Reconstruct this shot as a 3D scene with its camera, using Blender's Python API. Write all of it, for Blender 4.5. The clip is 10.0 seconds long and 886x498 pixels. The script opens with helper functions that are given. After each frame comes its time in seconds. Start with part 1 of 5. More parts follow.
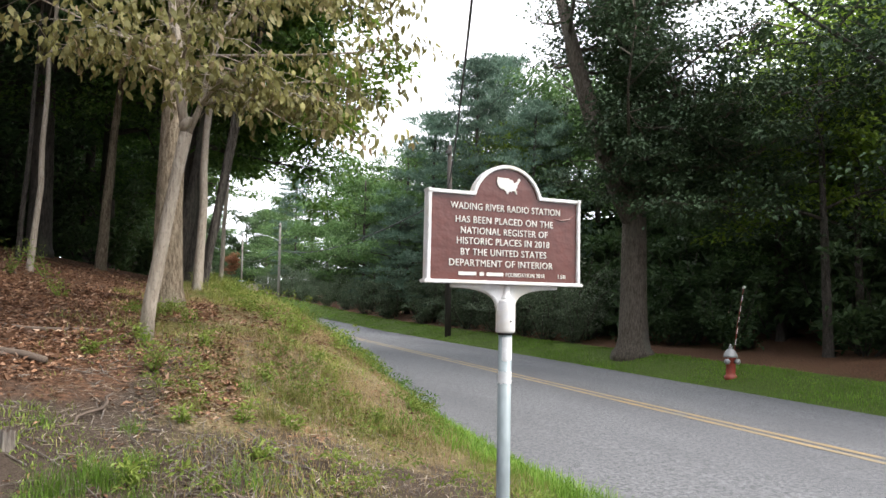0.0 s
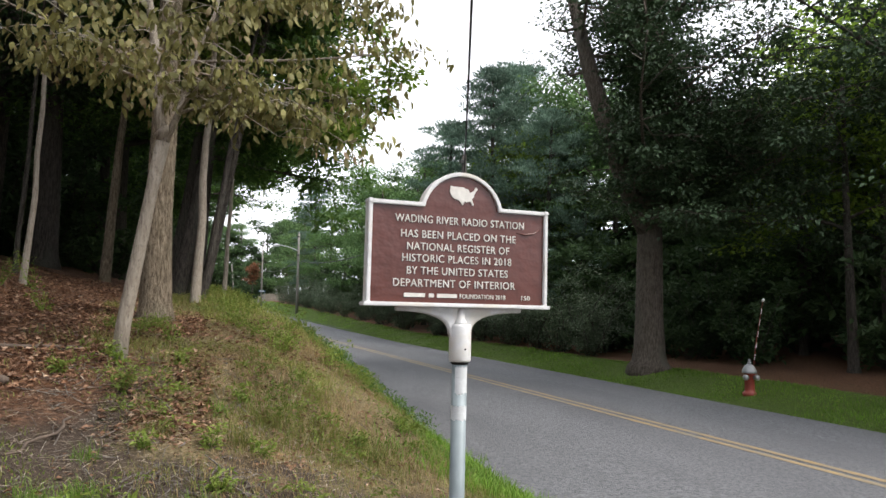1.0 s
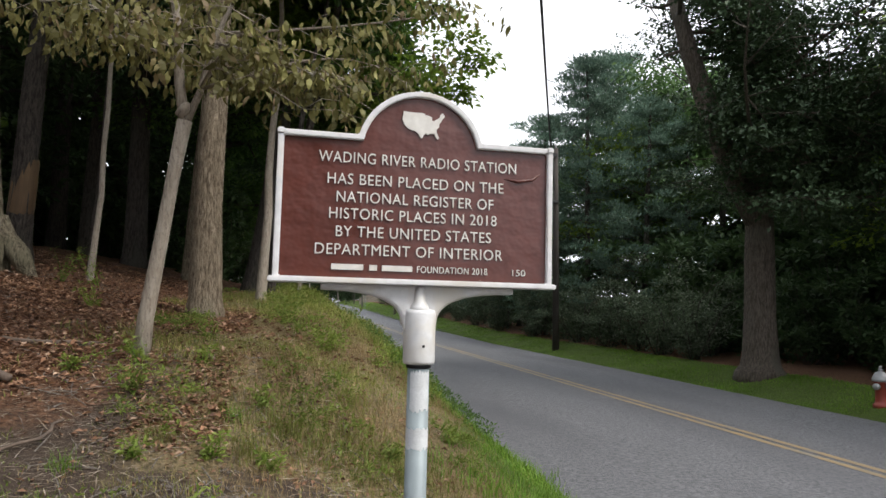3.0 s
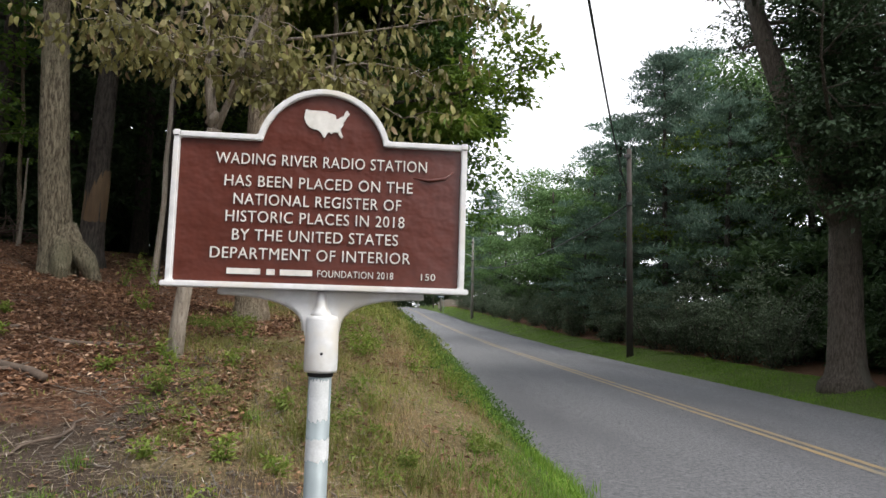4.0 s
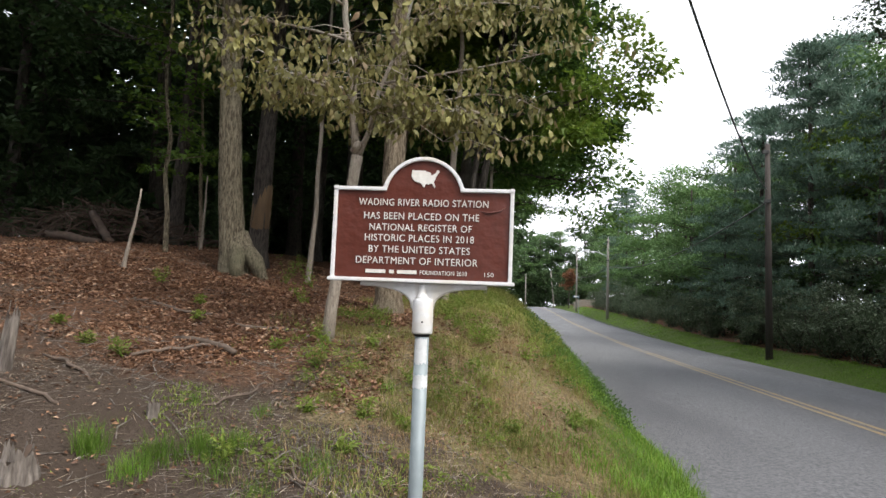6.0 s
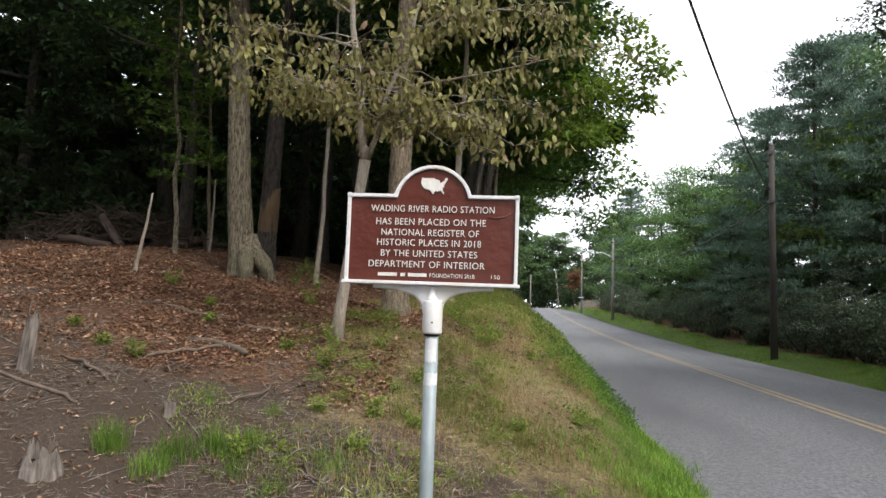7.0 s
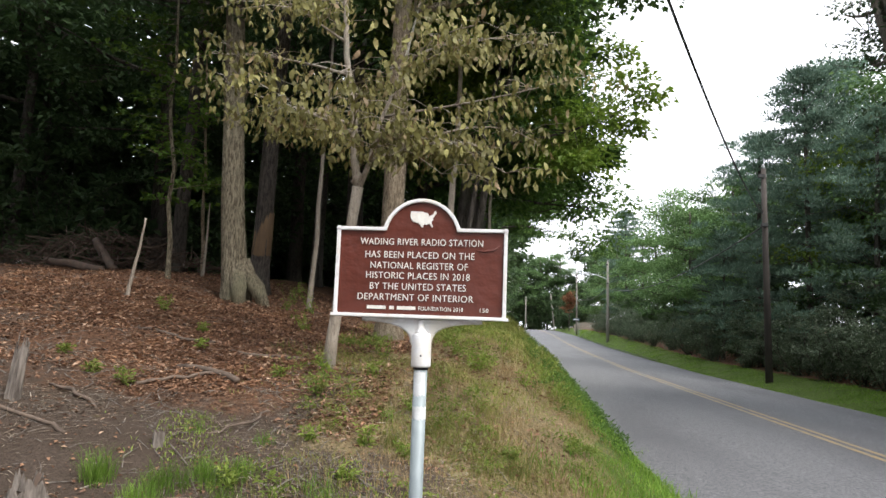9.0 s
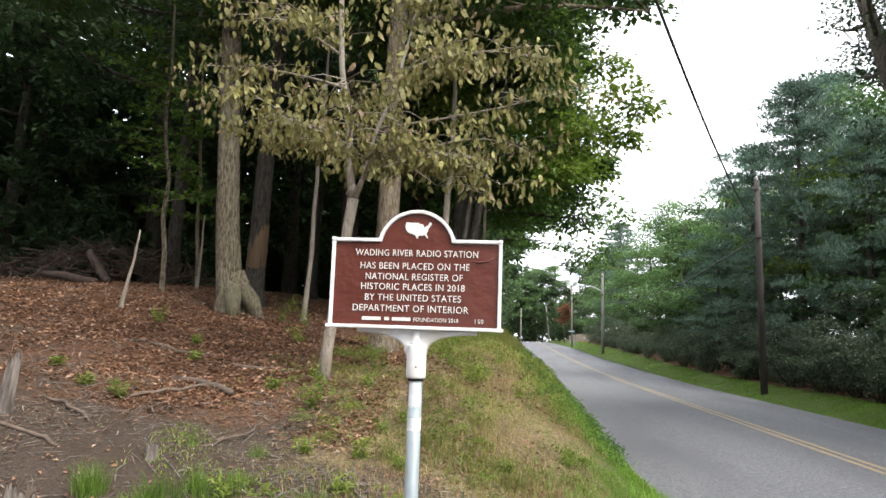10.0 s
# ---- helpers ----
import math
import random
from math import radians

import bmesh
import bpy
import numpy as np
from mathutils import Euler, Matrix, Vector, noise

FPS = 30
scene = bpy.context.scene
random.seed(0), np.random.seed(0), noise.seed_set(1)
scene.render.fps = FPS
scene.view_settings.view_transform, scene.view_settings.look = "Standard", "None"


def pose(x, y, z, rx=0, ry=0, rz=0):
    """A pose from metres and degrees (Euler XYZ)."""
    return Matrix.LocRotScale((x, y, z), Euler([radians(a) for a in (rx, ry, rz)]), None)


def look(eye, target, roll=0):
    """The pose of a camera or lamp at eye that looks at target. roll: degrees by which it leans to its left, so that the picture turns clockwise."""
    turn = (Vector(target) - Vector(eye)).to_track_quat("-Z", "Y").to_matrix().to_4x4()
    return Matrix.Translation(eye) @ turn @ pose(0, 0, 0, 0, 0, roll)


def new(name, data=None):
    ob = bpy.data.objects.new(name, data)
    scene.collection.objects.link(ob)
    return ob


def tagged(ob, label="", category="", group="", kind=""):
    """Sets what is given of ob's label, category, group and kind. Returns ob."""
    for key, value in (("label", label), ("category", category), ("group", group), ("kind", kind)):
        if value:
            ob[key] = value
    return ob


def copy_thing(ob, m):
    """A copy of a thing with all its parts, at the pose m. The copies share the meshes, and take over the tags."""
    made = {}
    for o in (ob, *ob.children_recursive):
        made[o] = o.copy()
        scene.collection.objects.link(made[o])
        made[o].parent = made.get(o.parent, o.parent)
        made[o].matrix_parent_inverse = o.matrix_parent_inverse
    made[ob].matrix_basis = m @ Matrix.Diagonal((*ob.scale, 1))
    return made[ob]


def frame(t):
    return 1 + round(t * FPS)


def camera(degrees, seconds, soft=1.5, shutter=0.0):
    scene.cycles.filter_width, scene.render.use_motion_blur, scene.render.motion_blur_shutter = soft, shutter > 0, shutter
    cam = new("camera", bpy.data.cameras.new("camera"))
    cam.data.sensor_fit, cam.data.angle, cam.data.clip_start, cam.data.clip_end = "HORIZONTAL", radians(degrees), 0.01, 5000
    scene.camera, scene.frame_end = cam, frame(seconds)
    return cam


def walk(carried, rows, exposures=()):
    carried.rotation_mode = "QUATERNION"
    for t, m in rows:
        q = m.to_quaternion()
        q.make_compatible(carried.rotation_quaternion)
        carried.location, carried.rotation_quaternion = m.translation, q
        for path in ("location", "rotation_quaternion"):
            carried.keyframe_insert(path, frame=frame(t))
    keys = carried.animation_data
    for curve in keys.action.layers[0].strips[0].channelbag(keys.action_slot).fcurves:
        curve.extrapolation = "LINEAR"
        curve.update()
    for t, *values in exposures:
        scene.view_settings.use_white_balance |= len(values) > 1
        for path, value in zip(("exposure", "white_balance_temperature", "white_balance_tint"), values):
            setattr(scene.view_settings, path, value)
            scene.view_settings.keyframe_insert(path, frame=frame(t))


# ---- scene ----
cam = camera(65.9, 10.0)
PATH = [
    (0, (0.184, 0.064, 1.505), (0.952, 1.906, 1.641), 0.7),
    (0.5, (0.364, 0.195, 1.518), (1.1, 2.049, 1.664), 0.8),
    (1, (0.615, 0.281, 1.568), (1.324, 2.144, 1.732), 0.8),
    (1.5, (0.739, 0.339, 1.546), (1.388, 2.222, 1.717), 0.9),
    (2, (0.86, 0.561, 1.506), (1.45, 2.464, 1.674), 1.0),
    (2.5, (1.059, 0.848, 1.515), (1.573, 2.774, 1.677), 1.1),
    (2.7, (1.177, 0.913, 1.497), (1.657, 2.848, 1.66), 1.0),
    (3.8, (1.767, 1.074, 1.536), (2.016, 3.051, 1.706), 0.9),
    (4, (1.863, 1.007, 1.517), (2.054, 2.991, 1.69), 1.1),
    (4.5, (2.028, 0.802, 1.504), (2.035, 2.795, 1.673), 1.2),
    (5, (2.062, 0.46, 1.48), (1.999, 2.452, 1.647), 1.4),
    (5.5, (2.111, 0.146, 1.446), (1.927, 2.132, 1.605), 1.6),
    (5.7, (2.114, 0.039, 1.457), (1.916, 2.023, 1.617), 1.7),
    (6.8, (2.104, -0.246, 1.471), (1.887, 1.735, 1.638), 1.5),
    (7, (2.11, -0.247, 1.465), (1.891, 1.734, 1.631), 1.5),
    (7.5, (2.116, -0.239, 1.478), (1.89, 1.74, 1.652), 1.5),
    (8, (2.115, -0.241, 1.496), (1.896, 1.738, 1.688), 1.5),
    (8.5, (2.136, -0.249, 1.517), (1.924, 1.728, 1.727), 1.5),
    (9, (2.14, -0.26, 1.519), (1.934, 1.716, 1.748), 1.5),
    (9.5, (2.14, -0.267, 1.521), (1.939, 1.707, 1.766), 1.5),
    (10, (2.141, -0.267, 1.514), (1.949, 1.706, 1.778), 1.4),
]
EXPOSURES = [(0, 1.57), (0.5, 1.26), (1, 1.06), (2, 0.8), (2.7, 0.8), (3.8, 0.9), (4.5, 0.96), (5.5, 1.06), (7.5, 1.1), (8.5, 1.18), (9.5, 1.42), (10, 1.55)]
walk(cam, [(t, look(eye, target, roll)) for t, eye, target, roll in PATH], EXPOSURES)

# ---- light: a bright overcast sky with a weak, wide sun ----
SUN_ELEVATION, SUN_AZIMUTH = 48, 128
world = bpy.data.worlds.new("overcast_sky")
scene.world = world
world.use_nodes = True
wn, wl = world.node_tree.nodes, world.node_tree.links
sky = wn.new("ShaderNodeTexSky")
sky.sky_type, sky.sun_disc = "NISHITA", False
sky.sun_elevation, sky.sun_rotation = radians(SUN_ELEVATION), radians(SUN_AZIMUTH)
dim = wn.new("ShaderNodeVectorMath")
dim.operation = "SCALE"
dim.inputs[3].default_value = 0.08
cloud_coord = wn.new("ShaderNodeTexCoord")
cloud = wn.new("ShaderNodeTexNoise")
cloud.inputs["Scale"].default_value, cloud.inputs["Detail"].default_value = 1.6, 4
cloud_ramp = wn.new("ShaderNodeValToRGB")
cloud_ramp.color_ramp.elements[0].color = (0.85, 0.89, 0.99, 1)
cloud_ramp.color_ramp.elements[1].color = (1.05, 1.06, 1.11, 1)
cover = wn.new("ShaderNodeMix")
cover.data_type = "RGBA"
cover.inputs[0].default_value = 0.9
wl.new(sky.outputs[0], dim.inputs[0])
wl.new(cloud_coord.outputs["Generated"], cloud.inputs["Vector"])
wl.new(cloud.outputs["Fac"], cloud_ramp.inputs[0])
wl.new(dim.outputs[0], cover.inputs[6])
wl.new(cloud_ramp.outputs[0], cover.inputs[7])
wl.new(cover.outputs[2], wn["Background"].inputs[0])
wn["Background"].inputs[1].default_value = 1.0
sun = new("sun", bpy.data.lights.new("sun", "SUN"))
sun.data.energy, sun.data.angle, sun.data.color = 2.0, radians(25), (1.0, 0.96, 0.9)
sun.matrix_world = look((0, 0, 0), (-math.sin(radians(SUN_AZIMUTH)), -math.cos(radians(SUN_AZIMUTH)), -math.tan(radians(SUN_ELEVATION))))

# ---- materials ----
def node_tools(name):
    m = bpy.data.materials.new(name)
    m.use_nodes = True
    return m, m.node_tree.nodes, m.node_tree.links, m.node_tree.nodes["Principled BSDF"]


def mix_colours(nodes, links, fac, a, b):
    n = nodes.new("ShaderNodeMix")
    n.data_type = "RGBA"
    for value, slot in ((fac, 0), (a, 6), (b, 7)):
        if hasattr(value, "links"):
            links.new(value, n.inputs[slot])
        else:
            n.inputs[slot].default_value = (*value, 1) if slot else value
    return n.outputs[2]


def noise_fac(nodes, links, scale, detail=4, stretch=(1, 1, 1), low=0.35, high=0.65, rough=0.55):
    coord = nodes.new("ShaderNodeTexCoord")
    mapping = nodes.new("ShaderNodeMapping")
    mapping.inputs["Scale"].default_value = stretch
    n = nodes.new("ShaderNodeTexNoise")
    n.inputs["Scale"].default_value, n.inputs["Detail"].default_value = scale, detail
    n.inputs["Roughness"].default_value = rough
    ramp = nodes.new("ShaderNodeMapRange")
    ramp.inputs[1].default_value, ramp.inputs[2].default_value = low, high
    links.new(coord.outputs["Object"], mapping.inputs[0])
    links.new(mapping.outputs[0], n.inputs["Vector"])
    links.new(n.outputs["Fac"], ramp.inputs[0])
    return ramp.outputs[0]


def add_bump(nodes, links, shader, height, strength, distance):
    b = nodes.new("ShaderNodeBump")
    b.inputs["Strength"].default_value, b.inputs["Distance"].default_value = strength, distance
    links.new(height, b.inputs["Height"])
    links.new(b.outputs[0], shader.inputs["Normal"])


def surface(name, a, b, scale=8.0, rough=0.7, metal=0.0, stretch=(1, 1, 1), bump=0.3, depth=0.004, stain=None, fine=6.0, detail=5):
    """Two tones mixed by a coarse noise, a finer grain over it, relief from the grain."""
    m, nodes, links, shader = node_tools(name)
    coarse = noise_fac(nodes, links, scale, detail, stretch)
    grain = noise_fac(nodes, links, scale * fine, 3, stretch, 0.25, 0.75)
    tone = mix_colours(nodes, links, coarse, a, b)
    dark = tuple(0.55 * v for v in a)
    speck = nodes.new("ShaderNodeMath")
    speck.operation = "MULTIPLY"
    speck.inputs[1].default_value = 0.45
    links.new(grain, speck.inputs[0])
    tone = mix_colours(nodes, links, speck.outputs[0], tone, dark)
    if stain:
        tone = mix_colours(nodes, links, noise_fac(nodes, links, scale * 0.35, 5, stretch, 0.52, 0.62), tone, stain)
    links.new(tone, shader.inputs["Base Color"])
    shader.inputs["Roughness"].default_value, shader.inputs["Metallic"].default_value = rough, metal
    if bump:
        add_bump(nodes, links, shader, grain, bump, depth)
    return m


def leafage(name, a, b, c=None, through_light=0.35, rough=0.55):
    """Leaves: a tone for each leaf, some light through the blade."""
    m, nodes, links, shader = node_tools(name)
    geo = nodes.new("ShaderNodeNewGeometry")
    ramp = nodes.new("ShaderNodeValToRGB")
    ramp.color_ramp.elements[0].color, ramp.color_ramp.elements[1].color = (*a, 1), (*b, 1)
    if c:
        e = ramp.color_ramp.elements.new(0.86)
        e.color = (*b, 1)
        ramp.color_ramp.elements[2].color = (*c, 1)
    info = nodes.new("ShaderNodeObjectInfo")
    hue = nodes.new("ShaderNodeHueSaturation")
    shift = nodes.new("ShaderNodeMapRange")
    shift.inputs[3].default_value, shift.inputs[4].default_value = 0.75, 1.25
    links.new(info.outputs["Random"], shift.inputs[0])
    links.new(shift.outputs[0], hue.inputs["Value"])
    links.new(geo.outputs["Random Per Island"], ramp.inputs[0])
    patch = noise_fac(nodes, links, 1.1, 3, low=0.36, high=0.64)
    half = nodes.new("ShaderNodeMath")
    half.operation = "MULTIPLY"
    half.inputs[1].default_value = 0.5
    links.new(patch, half.inputs[0])
    tone = mix_colours(nodes, links, half.outputs[0], ramp.outputs[0], tuple(0.5 * v for v in a))
    links.new(tone, hue.inputs["Color"])
    links.new(hue.outputs[0], shader.inputs["Base Color"])
    shader.inputs["Roughness"].default_value = rough
    shader.inputs["Specular IOR Level"].default_value = 0.3
    lucent = nodes.new("ShaderNodeBsdfTranslucent")
    links.new(hue.outputs[0], lucent.inputs[0])
    blend = nodes.new("ShaderNodeMixShader")
    blend.inputs[0].default_value = through_light
    links.new(shader.outputs[0], blend.inputs[1])
    links.new(lucent.outputs[0], blend.inputs[2])
    links.new(blend.outputs[0], nodes["Material Output"].inputs["Surface"])
    return m


def bark(name, a, b, lichen, scale=9.0, depth=0.02):
    m, nodes, links, shader = node_tools(name)
    ridges = noise_fac(nodes, links, scale * 2.6, 5, (1, 1, 0.22), 0.38, 0.6, 0.7)
    tone = mix_colours(nodes, links, ridges, a, b)
    tone = mix_colours(nodes, links, noise_fac(nodes, links, 1.3, 4, (1, 1, 0.5), 0.52, 0.7), tone, lichen)
    tone = mix_colours(nodes, links, noise_fac(nodes, links, 60, 2, (1, 1, 0.4), 0.55, 0.9), tone, tuple(0.4 * v for v in a))
    links.new(tone, shader.inputs["Base Color"])
    shader.inputs["Roughness"].default_value = 0.92
    shader.inputs["Specular IOR Level"].default_value = 0.2
    add_bump(nodes, links, shader, ridges, 0.8, depth)
    return m


def asphalt_material():
    m, nodes, links, shader = node_tools("worn_asphalt")
    stones = noise_fac(nodes, links, 75, 3, low=0.36, high=0.64, rough=0.7)
    coarse = noise_fac(nodes, links, 21, 5, low=0.4, high=0.6, rough=0.8)
    tone = mix_colours(nodes, links, stones, (0.06, 0.06, 0.064), (0.25, 0.251, 0.258))
    tone = mix_colours(nodes, links, 0.6, tone, mix_colours(nodes, links, coarse, (0.045, 0.045, 0.05), (0.275, 0.276, 0.282)))
    tone = mix_colours(nodes, links, noise_fac(nodes, links, 0.45, 5, (1, 0.25, 1), 0.45, 0.75), tone, (0.11, 0.11, 0.117))
    links.new(tone, shader.inputs["Base Color"])
    shader.inputs["Roughness"].default_value = 0.8
    add_bump(nodes, links, shader, stones, 0.8, 0.008)
    return m


SIGN_BROWN = surface("sign_brown_paint", (0.1, 0.0225, 0.013), (0.112, 0.026, 0.0155), 5, 0.42, bump=0.0)
def _sign_waves():
    nodes, links = SIGN_BROWN.node_tree.nodes, SIGN_BROWN.node_tree.links
    wave = noise_fac(nodes, links, 9, 3, (1, 1, 1.3), 0.2, 0.8)
    add_bump(nodes, links, nodes["Principled BSDF"], wave, 0.6, 0.011)
    nodes["Principled BSDF"].inputs["Specular IOR Level"].default_value = 0.3
    nodes["Principled BSDF"].inputs["Coat Weight"].default_value = 0.55
    nodes["Principled BSDF"].inputs["Coat Roughness"].default_value = 0.16
_sign_waves()
SIGN_WHITE = surface("sign_white_paint", (0.78, 0.77, 0.76), (0.72, 0.71, 0.71), 14, 0.4, bump=0.1, depth=0.001, stain=(0.66, 0.62, 0.56), fine=3)
LETTER = surface("letter_cream_paint", (0.76, 0.73, 0.68), (0.70, 0.66, 0.60), 20, 0.5, bump=0.0, fine=2)
STEEL = surface("galvanised_steel", (0.3, 0.345, 0.355), (0.21, 0.245, 0.258), 16, 0.55, 0.18, (1, 1, 0.3), 0.08, 0.001, fine=3)
TAPE = surface("white_tape_residue", (0.74, 0.75, 0.76), (0.62, 0.63, 0.63), 30, 0.6, bump=0.15, depth=0.001)
NEAR_BLACK = surface("near_black", (0.01, 0.01, 0.01), (0.015, 0.015, 0.015), 10, 0.8, bump=0)
ASPHALT = asphalt_material()
YELLOW = surface("worn_yellow_paint", (0.38, 0.265, 0.125), (0.24, 0.2, 0.14), 3, 0.7, bump=0.3, depth=0.003, stain=(0.2, 0.19, 0.16), fine=30)
KERB = surface("dark_asphalt_kerb", (0.05, 0.05, 0.052), (0.09, 0.09, 0.088), 4, 0.85)
BARK_PALE = bark("pale_smooth_bark", (0.26, 0.215, 0.17), (0.36, 0.31, 0.255), (0.30, 0.30, 0.25), 14, 0.008)
BARK_GREY = bark("grey_furrowed_bark", (0.125, 0.094, 0.064), (0.32, 0.258, 0.185), (0.23, 0.205, 0.145), 13, 0.035)
BARK_DARK = bark("dark_oak_bark", (0.04, 0.034, 0.03), (0.105, 0.09, 0.077), (0.09, 0.09, 0.072), 11, 0.03)
BARK_OAK = bark("brown_oak_bark", (0.07, 0.057, 0.046), (0.17, 0.14, 0.115), (0.14, 0.13, 0.105), 10, 0.03)
BARK_MID = bark("olive_brown_bark", (0.085, 0.068, 0.047), (0.29, 0.25, 0.175), (0.19, 0.18, 0.115), 13, 0.04)
HEARTWOOD = surface("bare_orange_wood", (0.19, 0.12, 0.06), (0.1, 0.062, 0.035), 7, 0.8, stretch=(1, 1, 0.15))
DEADWOOD = surface("weathered_dead_wood", (0.28, 0.24, 0.205), (0.06, 0.046, 0.037), 26, 0.9, stretch=(1, 1, 0.16), depth=0.01, bump=0.6)
BRANCH = surface("brown_dead_branch", (0.15, 0.108, 0.08), (0.075, 0.055, 0.042), 9, 0.9, stretch=(1, 1, 0.4), depth=0.008, bump=0.5)
TWIG = surface("dry_twigs", (0.1, 0.066, 0.046), (0.045, 0.03, 0.022), 5, 0.9)
POLEWOOD = surface("creosoted_pole_wood", (0.042, 0.034, 0.03), (0.075, 0.063, 0.055), 6, 0.9, stretch=(1, 1, 0.08), depth=0.006, bump=0.5)
GREYPOLE = surface("grey_pole_wood", (0.27, 0.25, 0.22), (0.2, 0.185, 0.165), 6, 0.9, stretch=(1, 1, 0.08))
CABLE = surface("black_cable", (0.03, 0.03, 0.03), (0.045, 0.045, 0.045), 5, 0.6, bump=0)
ALUMINIUM = surface("dull_aluminium", (0.6, 0.62, 0.63), (0.5, 0.52, 0.53), 12, 0.4, 0.6, bump=0.05)
RED = surface("hydrant_red_paint", (0.33, 0.055, 0.034), (0.23, 0.042, 0.03), 8, 0.5, bump=0.15)
SILVER = surface("hydrant_silver_paint", (0.4, 0.4, 0.4), (0.3, 0.3, 0.3), 10, 0.45, 0.3, bump=0.1)
FENCEWOOD = surface("pale_fence_wood", (0.34, 0.30, 0.24), (0.26, 0.23, 0.19), 3, 0.9)
SIGN_BLUE = surface("street_sign_paint", (0.03, 0.09, 0.14), (0.04, 0.1, 0.16), 5, 0.5, bump=0)
LEAF_OAK = leafage("oak_leaves", (0.042, 0.09, 0.022), (0.08, 0.145, 0.034), (0.125, 0.19, 0.05))
LEAF_OVER = leafage("light_oak_leaves", (0.06, 0.125, 0.027), (0.12, 0.21, 0.045), (0.19, 0.29, 0.07), 0.42)
LEAF_DARK = leafage("deep_green_leaves", (0.045, 0.085, 0.034), (0.085, 0.14, 0.052))
# shaded copy of the deep green: darker tone, little light passes through
LEAF_SHADE = leafage("shade_toned_oak_leaves", (0.04, 0.075, 0.034), (0.075, 0.12, 0.052), None, 0.08)
# yellow-green, brightened so that the colour also carries sunlight on the foliage
LEAF_LIME = leafage("sunlit_yellow_green_leaves", (0.14, 0.235, 0.03), (0.22, 0.32, 0.045), (0.28, 0.34, 0.07), 0.5)
LEAF_OLIVE = leafage("drooping_olive_leaves", (0.095, 0.088, 0.03), (0.3, 0.28, 0.098), (0.27, 0.19, 0.115), 0.3)
LEAF_MAPLE = leafage("maple_leaves", (0.08, 0.16, 0.025), (0.15, 0.25, 0.04), None, 0.45)
LEAF_BUSH = leafage("silvery_shrub_leaves", (0.075, 0.115, 0.062), (0.2, 0.25, 0.155), (0.36, 0.4, 0.31), 0.3)
LEAF_ORANGE = leafage("orange_autumn_leaves", (0.2, 0.085, 0.04), (0.3, 0.14, 0.065), None, 0.4)
NEEDLES = leafage("pine_needles", (0.095, 0.165, 0.12), (0.18, 0.27, 0.19), (0.27, 0.35, 0.265), 0.2)
LEAF_SIDE = leafage("roadside_leaves", (0.085, 0.165, 0.055), (0.145, 0.25, 0.08), (0.21, 0.31, 0.11), 0.3)
LEAF_WEED = leafage("pale_weed_leaves", (0.16, 0.23, 0.04), (0.31, 0.37, 0.085), None, 0.4)
GRASS_GREEN = leafage("green_grass", (0.125, 0.235, 0.03), (0.215, 0.36, 0.05), (0.3, 0.37, 0.09), 0.45)
GRASS_MIX = leafage("weedy_grass", (0.15, 0.185, 0.04), (0.31, 0.305, 0.085), (0.45, 0.35, 0.17), 0.4)
GRASS_DRY = leafage("dry_grass", (0.3, 0.215, 0.1), (0.47, 0.35, 0.18), (0.34, 0.19, 0.1), 0.35)
STRAW = leafage("straw_and_chips", (0.25, 0.19, 0.135), (0.46, 0.38, 0.29), (0.62, 0.55, 0.46), 0.15)
LITTER = leafage("fallen_leaves", (0.095, 0.044, 0.026), (0.42, 0.235, 0.138), (0.6, 0.42, 0.29), 0.1)


def ground_material():
    m, nodes, links, shader = node_tools("woodland_ground")
    def mask(name):
        n = nodes.new("ShaderNodeAttribute")
        n.attribute_name = name
        wob = nodes.new("ShaderNodeMath")
        wob.operation = "ADD"
        rag = nodes.new("ShaderNodeMapRange")
        rag.inputs[3].default_value, rag.inputs[4].default_value = -0.45, 0.45
        links.new(noise_fac(nodes, links, 2.6, 6, low=0.25, high=0.75), rag.inputs[0])
        links.new(n.outputs["Fac"], wob.inputs[0])
        links.new(rag.outputs[0], wob.inputs[1])
        sharp = nodes.new("ShaderNodeMapRange")
        sharp.inputs[1].default_value, sharp.inputs[2].default_value = 0.3, 0.7
        links.new(wob.outputs[0], sharp.inputs[0])
        return sharp.outputs[0]
    grain = noise_fac(nodes, links, 38, 6, low=0.3, high=0.7, rough=0.7)
    soil = mix_colours(nodes, links, grain, (0.04, 0.029, 0.022), (0.165, 0.124, 0.098))
    soil = mix_colours(nodes, links, noise_fac(nodes, links, 1.7, 4), soil, (0.09, 0.066, 0.05))
    litter = mix_colours(nodes, links, noise_fac(nodes, links, 26, 5, low=0.35, high=0.65), (0.055, 0.028, 0.017), (0.23, 0.125, 0.075))
    dry = mix_colours(nodes, links, noise_fac(nodes, links, 30, 4), (0.12, 0.1, 0.05), (0.36, 0.275, 0.155))
    green = mix_colours(nodes, links, noise_fac(nodes, links, 24, 4), (0.065, 0.1, 0.022), (0.12, 0.17, 0.04))
    tone = mix_colours(nodes, links, mask("litter"), soil, litter)
    tone = mix_colours(nodes, links, mask("dry"), tone, dry)
    tone = mix_colours(nodes, links, mask("green"), tone, green)
    links.new(tone, shader.inputs["Base Color"])
    shader.inputs["Roughness"].default_value = 0.95
    shader.inputs["Specular IOR Level"].default_value = 0.15
    add_bump(nodes, links, shader, grain, 0.9, 0.03)
    return m


GROUND = ground_material()


